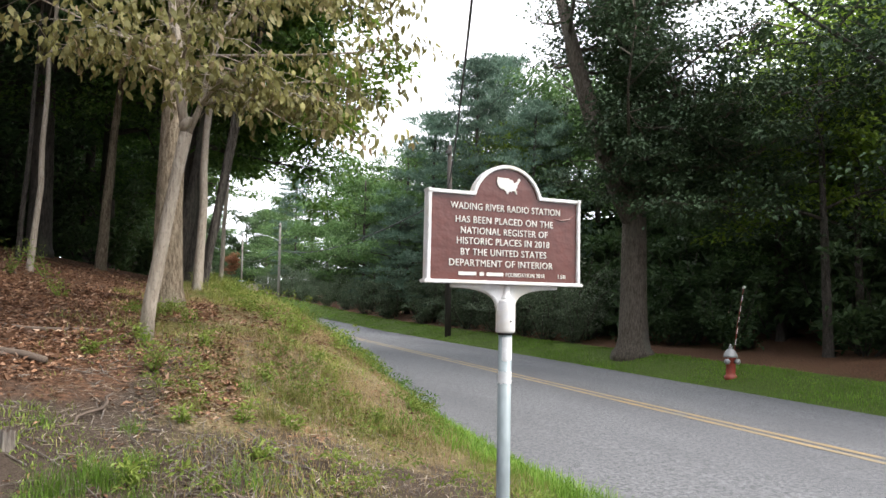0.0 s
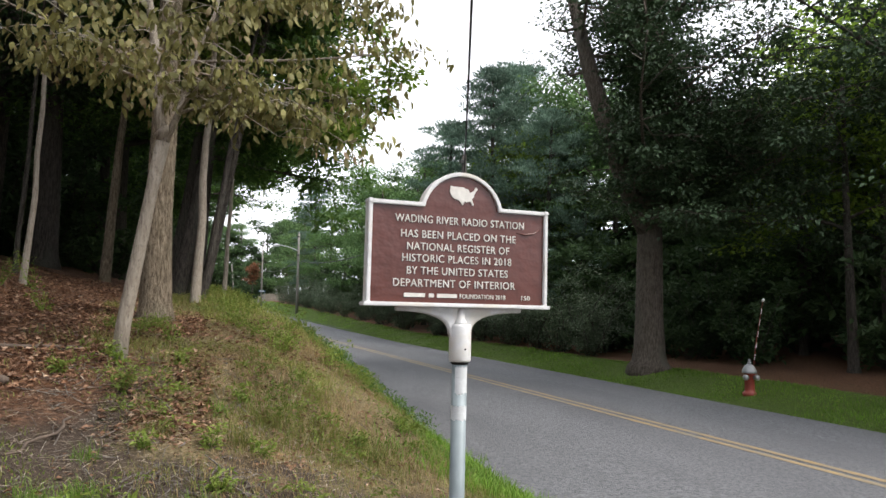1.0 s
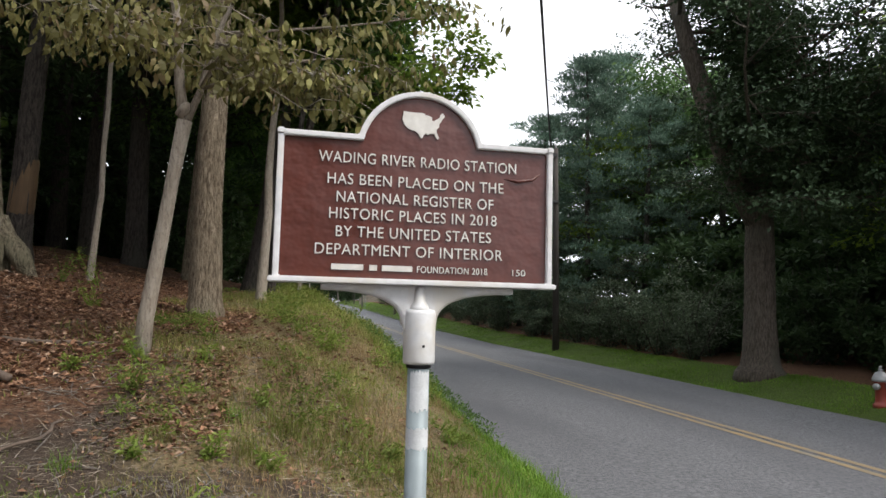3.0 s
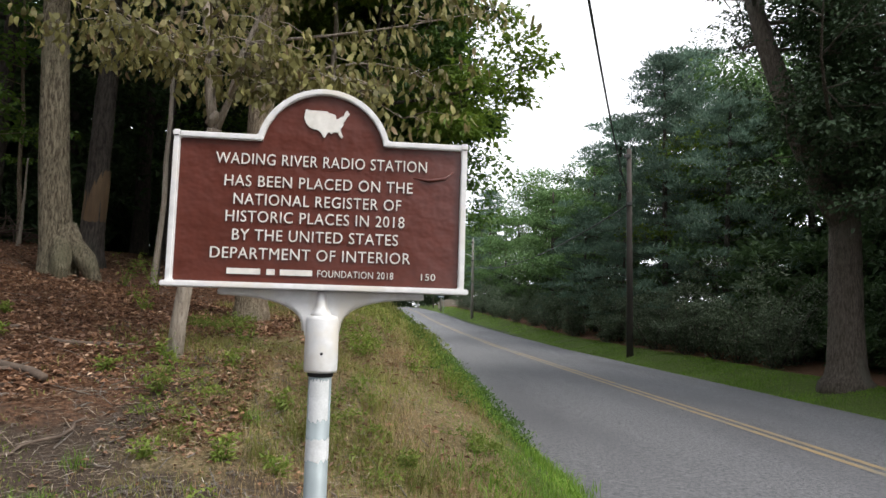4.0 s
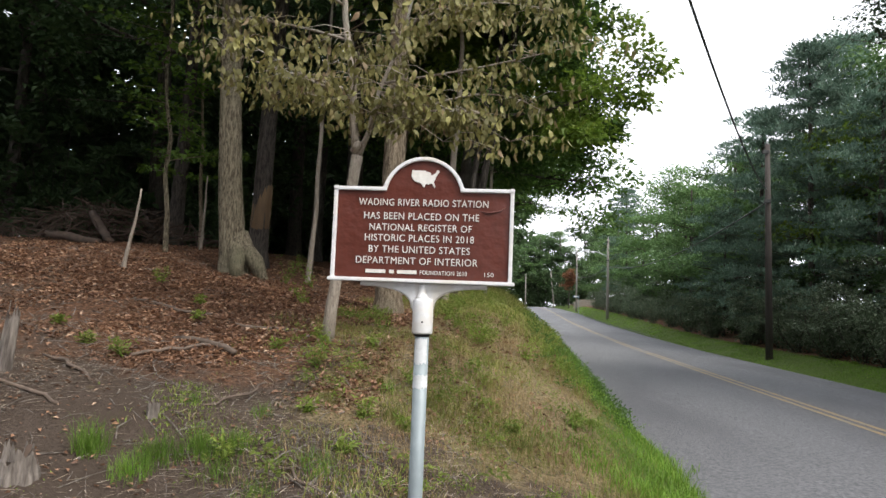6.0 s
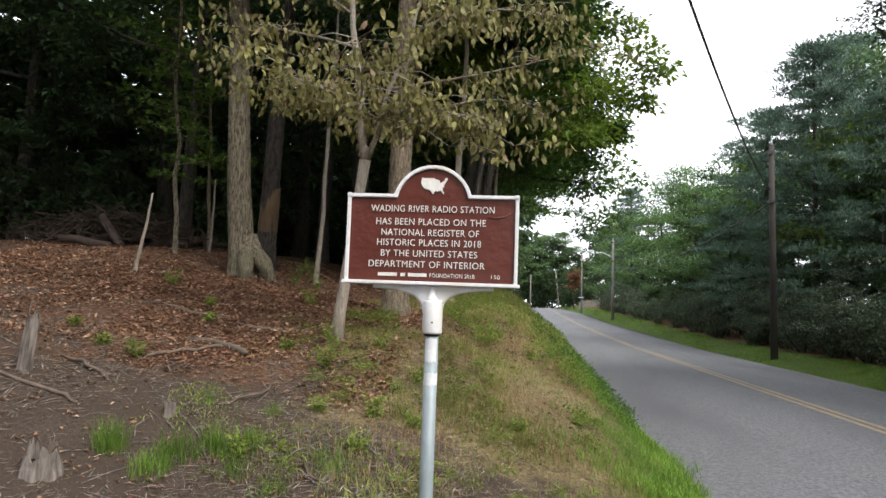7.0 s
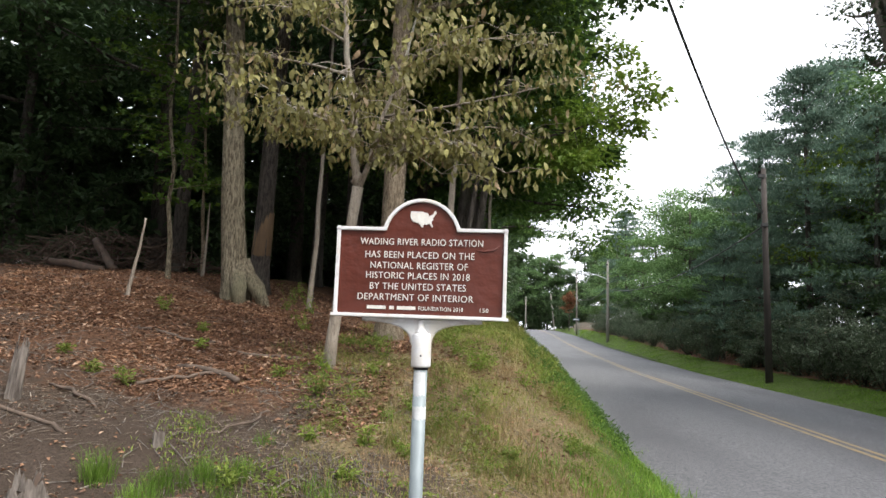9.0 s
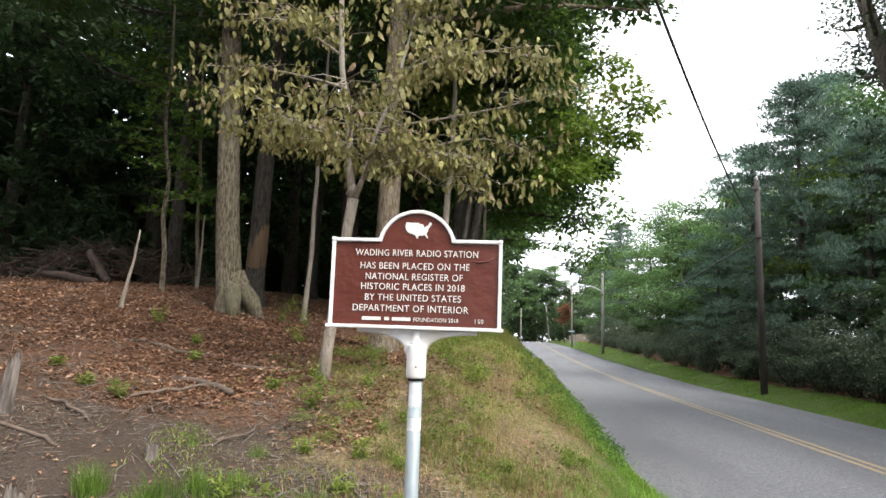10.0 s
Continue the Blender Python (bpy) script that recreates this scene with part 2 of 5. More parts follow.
# ---- mesh tools ----
class Geo:
    """Gathers vertices and faces of one mesh."""

    def __init__(self):
        self.verts, self.faces = [], []

    def add(self, verts, faces):
        k = len(self.verts)
        self.verts += [tuple(v) for v in verts]
        self.faces += [tuple(i + k for i in f) for f in faces]
        return self

    def tube(self, points, radii, sides=8, wobble=0.0, rng=None):
        """A tapered round bar along points, closed at both ends."""
        pts = [Vector(p) for p in points]
        rings, side = [], None
        for i, p in enumerate(pts):
            along = (pts[min(i + 1, len(pts) - 1)] - pts[max(i - 1, 0)]).normalized()
            if side is None:
                side = along.orthogonal().normalized()
            side = (side - along * side.dot(along)).normalized()
            other = along.cross(side)
            ring = []
            for j in range(sides):
                a = 2 * math.pi * j / sides
                r = radii[i] * (1 + (wobble * (rng.random() - 0.5) if wobble else 0))
                ring.append(p + side * (r * math.cos(a)) + other * (r * math.sin(a)))
            rings += ring
        n = len(pts)
        faces = [(i * sides + j, i * sides + (j + 1) % sides, (i + 1) * sides + (j + 1) % sides, (i + 1) * sides + j) for i in range(n - 1) for j in range(sides)]
        faces += [tuple(range(sides - 1, -1, -1)), tuple((n - 1) * sides + j for j in range(sides))]
        return self.add(rings, faces)

    def lathe(self, profile, sides=24, axis_at=(0, 0)):
        """Radius and height pairs turned about a vertical axis."""
        rings = [(axis_at[0] + r * math.cos(2 * math.pi * j / sides), axis_at[1] + r * math.sin(2 * math.pi * j / sides), z) for r, z in profile for j in range(sides)]
        n = len(profile)
        faces = [(i * sides + j, i * sides + (j + 1) % sides, (i + 1) * sides + (j + 1) % sides, (i + 1) * sides + j) for i in range(n - 1) for j in range(sides)]
        faces += [tuple(range(sides - 1, -1, -1)), tuple((n - 1) * sides + j for j in range(sides))]
        return self.add(rings, faces)

    def plate(self, outline, y0, y1):
        """An outline in x and z, thick from y0 to y1."""
        n = len(outline)
        verts = [(x, y0, z) for x, z in outline] + [(x, y1, z) for x, z in outline]
        faces = [tuple(range(n)), tuple(range(2 * n - 1, n - 1, -1))] + [(i, i + n, (i + 1) % n + n, (i + 1) % n) for i in range(n)]
        return self.add(verts, faces)

    def block(self, x0, x1, y0, y1, z0, z1):
        return self.plate([(x0, z0), (x1, z0), (x1, z1), (x0, z1)], y0, y1)

    def arrays(self, verts, faces):
        """Many separate pieces at once, from arrays."""
        k = len(self.verts)
        self.verts += verts.tolist()
        self.faces += (faces + k).tolist()
        return self


def mesh_of(name, geo, material, shade=False, bevel=0.0):
    me = bpy.data.meshes.new(name)
    me.from_pydata(geo.verts, [], geo.faces)
    if bevel:
        bm = bmesh.new()
        bm.from_mesh(me)
        sharp = [e for e in bm.edges if len(e.link_faces) == 2 and e.calc_face_angle(0) > 0.6]
        bmesh.ops.bevel(bm, geom=sharp, offset=bevel, segments=2, affect="EDGES")
        bmesh.ops.recalc_face_normals(bm, faces=bm.faces)
        bm.to_mesh(me)
        bm.free()
    me.materials.append(material)
    if shade:
        me.polygons.foreach_set("use_smooth", [True] * len(me.polygons))
    me.update()
    return me


def part(name, geo, material, parent, label="", shade=False, bevel=0.0):
    ob = new(name, mesh_of(name, geo, material, shade, bevel))
    ob.parent = parent
    if label:
        tagged(ob, label)
    return ob


def thing(name, m, label, category, group="", kind=""):
    ob = new(name)
    ob.matrix_basis = m
    return tagged(ob, label, category, group, kind)


def single(name, geo, material, m, label, category, group="", kind="", shade=False, bevel=0.0):
    ob = new(name, mesh_of(name, geo, material, shade, bevel))
    ob.matrix_basis = m
    return tagged(ob, label, category, group, kind)


def leaves(rng, centres, axis, normal, size, aspect=0.5, fold=0.18, oval=False):
    """Folded leaf blades: arrays of places, blade directions, face normals and lengths."""
    axis = axis / np.linalg.norm(axis, axis=1, keepdims=True)
    side = np.cross(axis, normal)
    side /= np.linalg.norm(side, axis=1, keepdims=True) + 1e-9
    up = np.cross(side, axis)
    s = size[:, None]
    base, tip = centres, centres + axis * s
    if oval:
        low, high = centres + axis * s * 0.3 + up * s * fold, centres + axis * s * 0.66 + up * s * fold * 0.9
        tip = tip - up * s * fold
        wide = side * s * aspect / 2
        verts = np.stack([base, low + wide, high + wide * 0.8, tip, high - wide * 0.8, low - wide], 1).reshape(-1, 3)
        k = np.arange(len(centres))[:, None] * 6
        return verts, np.concatenate([k + [0, 1, 5], k + [1, 2, 5], k + [2, 4, 5], k + [2, 3, 4]], 1).reshape(-1, 3)
    mid = centres + axis * s * 0.45 + up * s * fold
    n = len(centres)
    verts = np.stack([base, mid + side * s * aspect / 2, tip, mid - side * s * aspect / 2], 1).reshape(-1, 3)
    k = np.arange(n)[:, None] * 4
    faces = np.concatenate([k + [0, 1, 2], k + [0, 2, 3]], 1).reshape(-1, 3)
    return verts, faces


def clump(rng, centre, radius, n, size, droop=0.0, flat=0.6, aspect=0.5, spread=0.35):
    """A ragged clump of leaves."""
    v = rng.normal(size=(n, 3))
    v /= np.linalg.norm(v, axis=1, keepdims=True)
    v[:, 2] = np.where(v[:, 2] < -0.25, -v[:, 2], v[:, 2])
    r = radius * rng.random(n) ** 0.4 * (1 + 0.12 * rng.normal(size=n))
    p = np.array(centre) + v * r[:, None] * [1, 1, flat]
    axis = v * [1, 1, 0.3] + rng.normal(size=(n, 3)) * 0.5
    axis[:, 2] -= droop * 3
    normal = rng.normal(size=(n, 3)) * 0.35 + v * 0.5 + [0, 0, 0.85]
    return leaves(rng, p, axis, normal, size * (1 - spread + 2 * spread * rng.random(n)), aspect)


def path_of(rng, start, end, bend, steps=6):
    """A crooked way from start to end."""
    a, b = np.array(start, float), np.array(end, float)
    off = rng.normal(size=3) * bend * np.linalg.norm(b - a)
    out, jog = [], np.zeros(3)
    for i in range(steps + 1):
        u = i / steps
        jog = jog + rng.normal(size=3) * bend * 0.25 * np.linalg.norm(b - a) / steps
        out.append(a + (b - a) * u + off * math.sin(math.pi * u) + jog * (u if u < 1 else 1))
    return out


# ---- the lie of the land ----
EDGE_LEFT, EDGE_RIGHT, MIDDLE = 4.1, 11.42, 7.92


def step_up(u):
    u = np.clip(u, 0, 1)
    return u * u * (3 - 2 * u)


def road_z(y):
    return np.interp(y, (-60, 35, 50, 70, 104, 150, 175, 260, 900), (-0.42, -0.42, -0.27, 0.03, 0.85, 1.5, 1.4, 0.5, -3))


def ground_z(x, y):
    x, y = np.asarray(x, float), np.asarray(y, float)
    base = road_z(y)
    v = x - EDGE_RIGHT
    right = base - 0.04 + 0.36 * step_up(v / 1.9) + 0.035 * np.clip(v - 1.9, 0, 40) + 0.5 * step_up((y - 35) / 45) * step_up((v - 0.1) / 2.2)
    plateau = np.interp(y, (-8, 2.4, 3.6, 5.1, 5.8, 6.5, 7.3, 9.7, 12.7, 20, 40, 70, 110, 200), (-0.36, -0.3, 0.02, 0.45, 0.57, 0.8, 1.05, 1.3, 1.54, 1.9, 2.3, 2.5, 2.3, 1.5))
    width = np.interp(y, (4, 6.4, 7, 8.4, 10, 14, 40), (4.6, 4.5, 3.9, 3.3, 2.8, 2.9, 2.9))
    rise = np.interp(y, (-8, 3, 5, 6, 7, 8.5, 11, 14), (0.03, 0.08, 0.19, 0.17, 0.06, 0.12, 0.18, 0.2))
    top = plateau + rise * np.clip(-x, 0, 4.6) + 0.035 * np.clip(-x - 4.6, 0, 60)
    s = np.sin(math.pi / 2 * np.clip((EDGE_LEFT - x) / width, 0, 1))
    left = base - 0.05 + (top - base + 0.05) * s
    rough = 0.022 * np.sin(2.3 * x + 1.1 * y) * np.sin(1.7 * y - 0.8 * x) + 0.014 * np.sin(5.1 * x - 2.2 * y) * np.cos(4.3 * y + 1.3 * x)
    left = left + rough * step_up((EDGE_LEFT - 0.2 - x) / 0.8)
    return np.where(x > EDGE_RIGHT, right, np.where(x > EDGE_LEFT, base - 0.09, left))


def on_ground(x, y, sink=0.0):
    return float(ground_z(x, y)) - sink


def spaced(stops):
    out = []
    for a, b, d in stops:
        out += list(np.arange(a, b - 1e-6, d))
    return np.array(out + [stops[-1][1]])


def build_ground():
    xs = spaced([(-900, -60, 120), (-60, -16, 4), (-16, -5, 0.5), (-5, 4.4, 0.11), (4.4, 10.8, 1.6), (10.8, 15, 0.2), (15, 60, 3), (60, 900, 120)])
    ys = spaced([(-900, -40, 120), (-40, -4, 4), (-4, 2, 0.4), (2, 13, 0.11), (13, 40, 0.4), (40, 180, 2), (180, 900, 90)])
    gx, gy = np.meshgrid(xs, ys)
    x, y = gx.ravel(), gy.ravel()
    z = ground_z(x, y)
    nx, ny = len(xs), len(ys)
    i = (np.arange(ny - 1)[:, None] * nx + np.arange(nx - 1)).ravel()
    geo = Geo().arrays(np.stack([x, y, z], 1), np.stack([i, i + 1, i + nx + 1, i + nx], 1))
    ob = new("ground", mesh_of("ground", geo, GROUND, True))
    tagged(ob, "sloping woodland ground with leaf litter, soil and grass", "ground", kind="structure")
    litter = np.where(x < 5, step_up((y - 5.4 - 0.35 * x) / 1.6) * step_up((1.2 - x) / 1.6) * (0.55 + 0.45 * step_up((x + 0.63 * y - 1.3) / 1.4)), step_up((x - 12.8) / 1.0))
    dry = step_up((x + 0.6) / 1.6) * step_up((y - 4.6) / 1.5) * np.where(x < 5, 1, 0) * 0.75
    green = np.where(x < 5, step_up((x - 2.6) / 1.0), step_up((14.0 - x) / 0.8))
    green = np.maximum(green, np.where(x < 5, 0.75 * step_up((y - 9.5) / 3) * step_up((x + 0.2) / 1.0), 0))
    for name, values in (("litter", litter), ("dry", dry), ("green", green)):
        att = ob.data.attributes.new(name, "FLOAT", "POINT")
        att.data.foreach_set("value", np.asarray(values, np.float32))
    return ob


build_ground()


def strip(x0, x1, y0, y1, lift, across=2, along=1.0):
    """A strip of the cambered road surface."""
    xs, ys = np.linspace(x0, x1, across + 1), np.arange(y0, y1 + along / 2, along)
    gx, gy = np.meshgrid(xs, ys)
    x, y = gx.ravel(), gy.ravel()
    half = (EDGE_RIGHT - EDGE_LEFT) / 2
    z = road_z(y) + 0.1 * (1 - ((x - (EDGE_LEFT + half)) / half) ** 2) + lift
    nx, ny = len(xs), len(ys)
    i = (np.arange(ny - 1)[:, None] * nx + np.arange(nx - 1)).ravel()
    return Geo().arrays(np.stack([x, y, z], 1), np.stack([i, i + 1, i + nx + 1, i + nx], 1))


single("road", strip(EDGE_LEFT - 0.1, EDGE_RIGHT + 0.06, -60, 175, 0, 16), ASPHALT, Matrix(), "worn light grey asphalt two-lane road", "road", kind="structure", shade=True)
for dx in (-0.11, 0.11):
    single("centre_line", strip(MIDDLE + dx - 0.055, MIDDLE + dx + 0.055, -60, 175, 0.005, 1), YELLOW, Matrix(), "worn yellow centre line painted on the road", "road marking", kind="structure")
single("kerb", strip(EDGE_RIGHT + 0.02, EDGE_RIGHT + 0.2, 46, 100, 0.09, 1).add(*(lambda g: (g.verts, g.faces))(strip(EDGE_RIGHT, EDGE_RIGHT + 0.03, 46, 100, 0.05, 1))), KERB, Matrix(), "low dark asphalt kerb along the road edge", "kerb", kind="structure")


# ---- the roadside marker ----
def rounded_top(half, shoulder, arch_half, arch_rise, bottom, inset=0.0):
    """Outline of the plate: a rectangle with an arch on its top edge."""
    r = (arch_half ** 2 + arch_rise ** 2) / (2 * arch_rise)
    cz = shoulder + arch_rise - r
    a0 = math.atan2(shoulder - cz, arch_half)
    r -= inset
    pts = [(-half + inset, bottom + inset), (half - inset, bottom + inset), (half - inset, shoulder - inset)]
    low = math.asin(max(min((shoulder - inset - cz) / r, 1), -1))
    for i in range(25):
        a = low + (math.pi - 2 * low) * i / 24
        pts.append((r * math.cos(a), cz + r * math.sin(a)))
    pts.append((-half + inset, shoulder - inset))
    return pts


def ring_plate(outer, inner, y0, y1):
    """A border between two outlines with the same count of corners."""
    n = len(outer)
    geo = Geo()
    verts = [(x, y0, z) for x, z in outer] + [(x, y0, z) for x, z in inner] + [(x, y1, z) for x, z in outer] + [(x, y1, z) for x, z in inner]
    faces = []
    for i in range(n):
        j = (i + 1) % n
        faces += [(i, j, n + j, n + i), (2 * n + j, 2 * n + i, 3 * n + i, 3 * n + j), (j, i, 2 * n + i, 2 * n + j), (n + i, n + j, 3 * n + j, 3 * n + i)]
    return geo.add(verts, faces)


def lettering(text, width, height, x, z, y, parent, label=""):
    """Raised letters fitted to a width and a cap height, facing the front."""
    curve = bpy.data.curves.new("lettering", "FONT")
    curve.body, curve.align_x, curve.align_y, curve.extrude, curve.offset, curve.resolution_u = text, "CENTER", "CENTER", 0.02, -0.004, 4
    curve.space_character = 1.08
    holder = bpy.data.objects.new("lettering", curve)
    scene.collection.objects.link(holder)
    bpy.context.view_layer.update()
    me = bpy.data.meshes.new_from_object(holder.evaluated_get(bpy.context.evaluated_depsgraph_get()))
    bpy.data.objects.remove(holder)
    co = np.empty(len(me.vertices) * 3)
    me.vertices.foreach_get("co", co)
    co = co.reshape(-1, 3)
    low, high = co.min(0), co.max(0)
    co = (co - (low + high) / 2) / (high - low)
    out = np.stack([co[:, 0] * width + x, -co[:, 2] * 0.005 + y, co[:, 1] * height + z], 1)
    me.vertices.foreach_set("co", out.ravel())
    me.materials.clear()
    me.materials.append(LETTER)
    me.update()
    ob = new("lettering", me)
    ob.parent = parent
    return tagged(ob, label) if label else ob


def historic_marker():
    foot = on_ground(1.7, 2.955)
    ob = thing("historic_marker", pose(1.697, 2.955, foot - 0.05, 0, 0.6, 0.3), "brown and white cast metal historic marker on a steel post", "sign")
    base = 1.559 - foot + 0.05
    half, shoulder = 0.407, base + 0.428
    c = -0.016
    outer = rounded_top(half, shoulder, 0.182, 0.14, base)
    inner = rounded_top(half, shoulder, 0.182, 0.14, base, 0.017)
    def shifted(pts):
        return [(x + c, z) for x, z in pts]
    part("panel", Geo().plate(shifted(inner), -0.028, 0.0), SIGN_BROWN, ob, "glossy dark brown painted panel")
    part("border", ring_plate(shifted(outer), shifted(inner), -0.042, 0.012), SIGN_WHITE, ob, "raised white border with an arched top", bevel=0.003)
    part("bottom_rail", Geo().block(c - half - 0.012, c + half + 0.012, -0.048, 0.018, base, base + 0.016), SIGN_WHITE, ob, bevel=0.003)
    for sx in (-1, 1):
        part("corner_cap", Geo().block(c + sx * (half - 0.009) - 0.011, c + sx * (half - 0.009) + 0.011, -0.046, 0.015, shoulder - 0.016, shoulder + 0.003), SIGN_WHITE, ob, bevel=0.004)
    face = -0.0305
    rows = [("WADING RIVER RADIO STATION", 0.585, 0.031, 0.0, 0.068), ("HAS BEEN PLACED ON THE", 0.52, 0.031, -0.006, 0.13),
            ("NATIONAL REGISTER OF", 0.462, 0.031, -0.008, 0.181), ("HISTORIC PLACES IN 2018", 0.492, 0.031, -0.012, 0.229),
            ("BY THE UNITED STATES", 0.455, 0.031, -0.01, 0.28), ("DEPARTMENT OF INTERIOR", 0.548, 0.031, -0.02, 0.331)]
    for text, width, height, x, down in rows:
        lettering(text, width, height, c + x, shoulder - down, face, ob)
    lettering("FOUNDATION 2018", 0.21, 0.019, c + 0.103, shoulder - 0.381, face, ob)
    lettering("150", 0.04, 0.019, c + 0.306, shoulder - 0.381, face, ob)
    for x0, x1 in ((-0.247, -0.157), (-0.14, -0.118), (-0.104, -0.016)):
        part("plain_bar", Geo().block(c + x0, c + x1, face - 0.0025, face, shoulder - 0.389, shoulder - 0.373), LETTER, ob)
    shape = [(0.03, .95), (.13, .92), (.5, .92), (.53, .86), (.62, .84), (.68, .80), (.70, .66), (.74, .66), (.78, .72), (.86, .78), (.89, .92), (.94, .98),
             (.99, .86), (.93, .74), (.90, .64), (.86, .56), (.86, .46), (.80, .34), (.81, .24), (.86, .06), (.83, .0), (.77, .12), (.75, .2), (.66, .2),
             (.6, .14), (.55, .2), (.5, .12), (.47, 0), (.43, .02), (.38, .16), (.30, .26), (.2, .28), (.12, .34), (.05, .46), (.0, .66), (.02, .85)]
    part("country_map", Geo().plate([(c + 0.006 - 0.064 + 0.128 * x, shoulder + 0.003 + 0.082 * z) for x, z in shape], face - 0.003, face + 0.002), LETTER, ob, "raised cream map of a country")
    dent = Geo()
    dent.tube([(c + 0.255, face + 0.003, shoulder - 0.1), (c + 0.30, face - 0.001, shoulder - 0.106), (c + 0.345, face + 0.002, shoulder - 0.098), (c + 0.37, face + 0.003, shoulder - 0.078)], [0.001, 0.005, 0.0045, 0.001], 8)
    part("dent", dent, SIGN_BROWN, ob, shade=True)
    # bracket: a broad web that sweeps in to the neck
    sweep = [(-0.285, 0.0), (-0.285, -0.012)]
    curve = [(-0.285 + 0.239 * u, -0.012 - 0.1 * (1 - (1 - u ** 2.5) ** 0.4)) for u in (0.05, 0.2, 0.35, 0.5, 0.62, 0.72, 0.8, 0.87, 0.93, 0.97, 0.99, 1.0)]
    left = sweep + curve + [(-0.044, -0.128)]
    outline = left + [(-x, z) for x, z in reversed(left)]
    outline = [(x - 0.004, base + z) for x, z in outline]
    part("bracket", Geo().plate(outline, -0.012, 0.012), SIGN_WHITE, ob, "white swept bracket below the panel", bevel=0.003)
    rim = Geo()
    for sx in (-1, 1):
        rim.tube([(sx * abs(x) - 0.004, 0, base + z) for x, z in [(-0.285, -0.01)] + curve], [0.0075] * (len(curve) + 1), 6)
    part("bracket_rim", rim, SIGN_WHITE, ob, shade=True)
    part("lug", Geo().lathe([(0.03, base - 0.075), (0.027, base - 0.06), (0.017, base - 0.045), (0.015, base - 0.012), (0.008, base - 0.002)], 16, (-0.004, -0.012)), SIGN_WHITE, ob, shade=True)
    collar = part("collar", Geo().lathe([(0.034, base - 0.226), (0.0445, base - 0.224), (0.0465, base - 0.216), (0.0465, base - 0.08), (0.044, base - 0.07), (0.03, base - 0.066)], 32), SIGN_WHITE, ob, "white cast collar", shade=True)
    # solid disc; its near-black colour gives the shade inside the hole
    part("bolt_hole", Geo().tube([(0.004, -0.0475, base - 0.172), (0.004, -0.043, base - 0.172)], [0.0042, 0.0042], 10), NEAR_BLACK, collar)
    part("post", Geo().lathe([(0.0318, 0), (0.0318, base - 0.22)], 32), STEEL, ob, "galvanised steel pipe post", shade=True)
    # near-black ring around the post, directly below the collar
    part("dark_ring", Geo().lathe([(0.0345, base - 0.236), (0.036, base - 0.232), (0.036, base - 0.226)], 32), NEAR_BLACK, ob, shade=True)
    rng = np.random.default_rng(5)
    def wrap(z0, z1, a0, a1, ragged):
        geo, n = Geo(), 18
        verts = []
        for row in range(2):
            for i in range(n + 1):
                a = radians(a0 + (a1 - a0) * i / n)
                z = (z1 if row else z0) + ragged * (rng.random() - 0.5)
                verts.append((0.0324 * math.cos(a), 0.0324 * math.sin(a), z))
        return geo.add(verts, [(i, i + 1, n + 2 + i, n + 1 + i) for i in range(n)])
    part("tape", wrap(base - 0.355, base - 0.245, 215, 325, 0.012), TAPE, ob, "torn white tape on the post", shade=True)
    part("tape", wrap(base - 0.462, base - 0.405, 150, 390, 0.012), TAPE, ob, "torn white tape band on the post", shade=True)


historic_marker()


# ---- trees ----
def trunk_line(base_r, height, lean=(0, 0), crook=0.02, rng=None, steps=9, flare=1.28):
    pts, radii = [], []
    off = np.zeros(2)
    for i in range(steps + 1):
        u = i / steps
        off = off + (rng.normal(size=2) * crook * height / steps if rng is not None else 0)
        pts.append((lean[0] * u + off[0], lean[1] * u + off[1], height * u - (0.25 if i == 0 else 0)))
        radii.append(base_r * (1 - 0.62 * u))
    extra_p = [(pts[0][0] + (pts[1][0] - pts[0][0]) * u, pts[0][1] + (pts[1][1] - pts[0][1]) * u, (height / steps) * u) for u in (0.05, 0.16, 0.34)]
    return [pts[0]] + extra_p + pts[1:], [radii[0] * flare * 1.12, radii[0] * flare, radii[0] * (1 + (flare - 1) * 0.4), radii[0] * 1.06] + radii[1:]


def at_height(pts, h):
    for a, b in zip(pts, pts[1:]):
        if a[2] <= h <= b[2]:
            u = (h - a[2]) / (b[2] - a[2] + 1e-9)
            return np.array(a) + (np.array(b) - np.array(a)) * u
    return np.array(pts[-1])


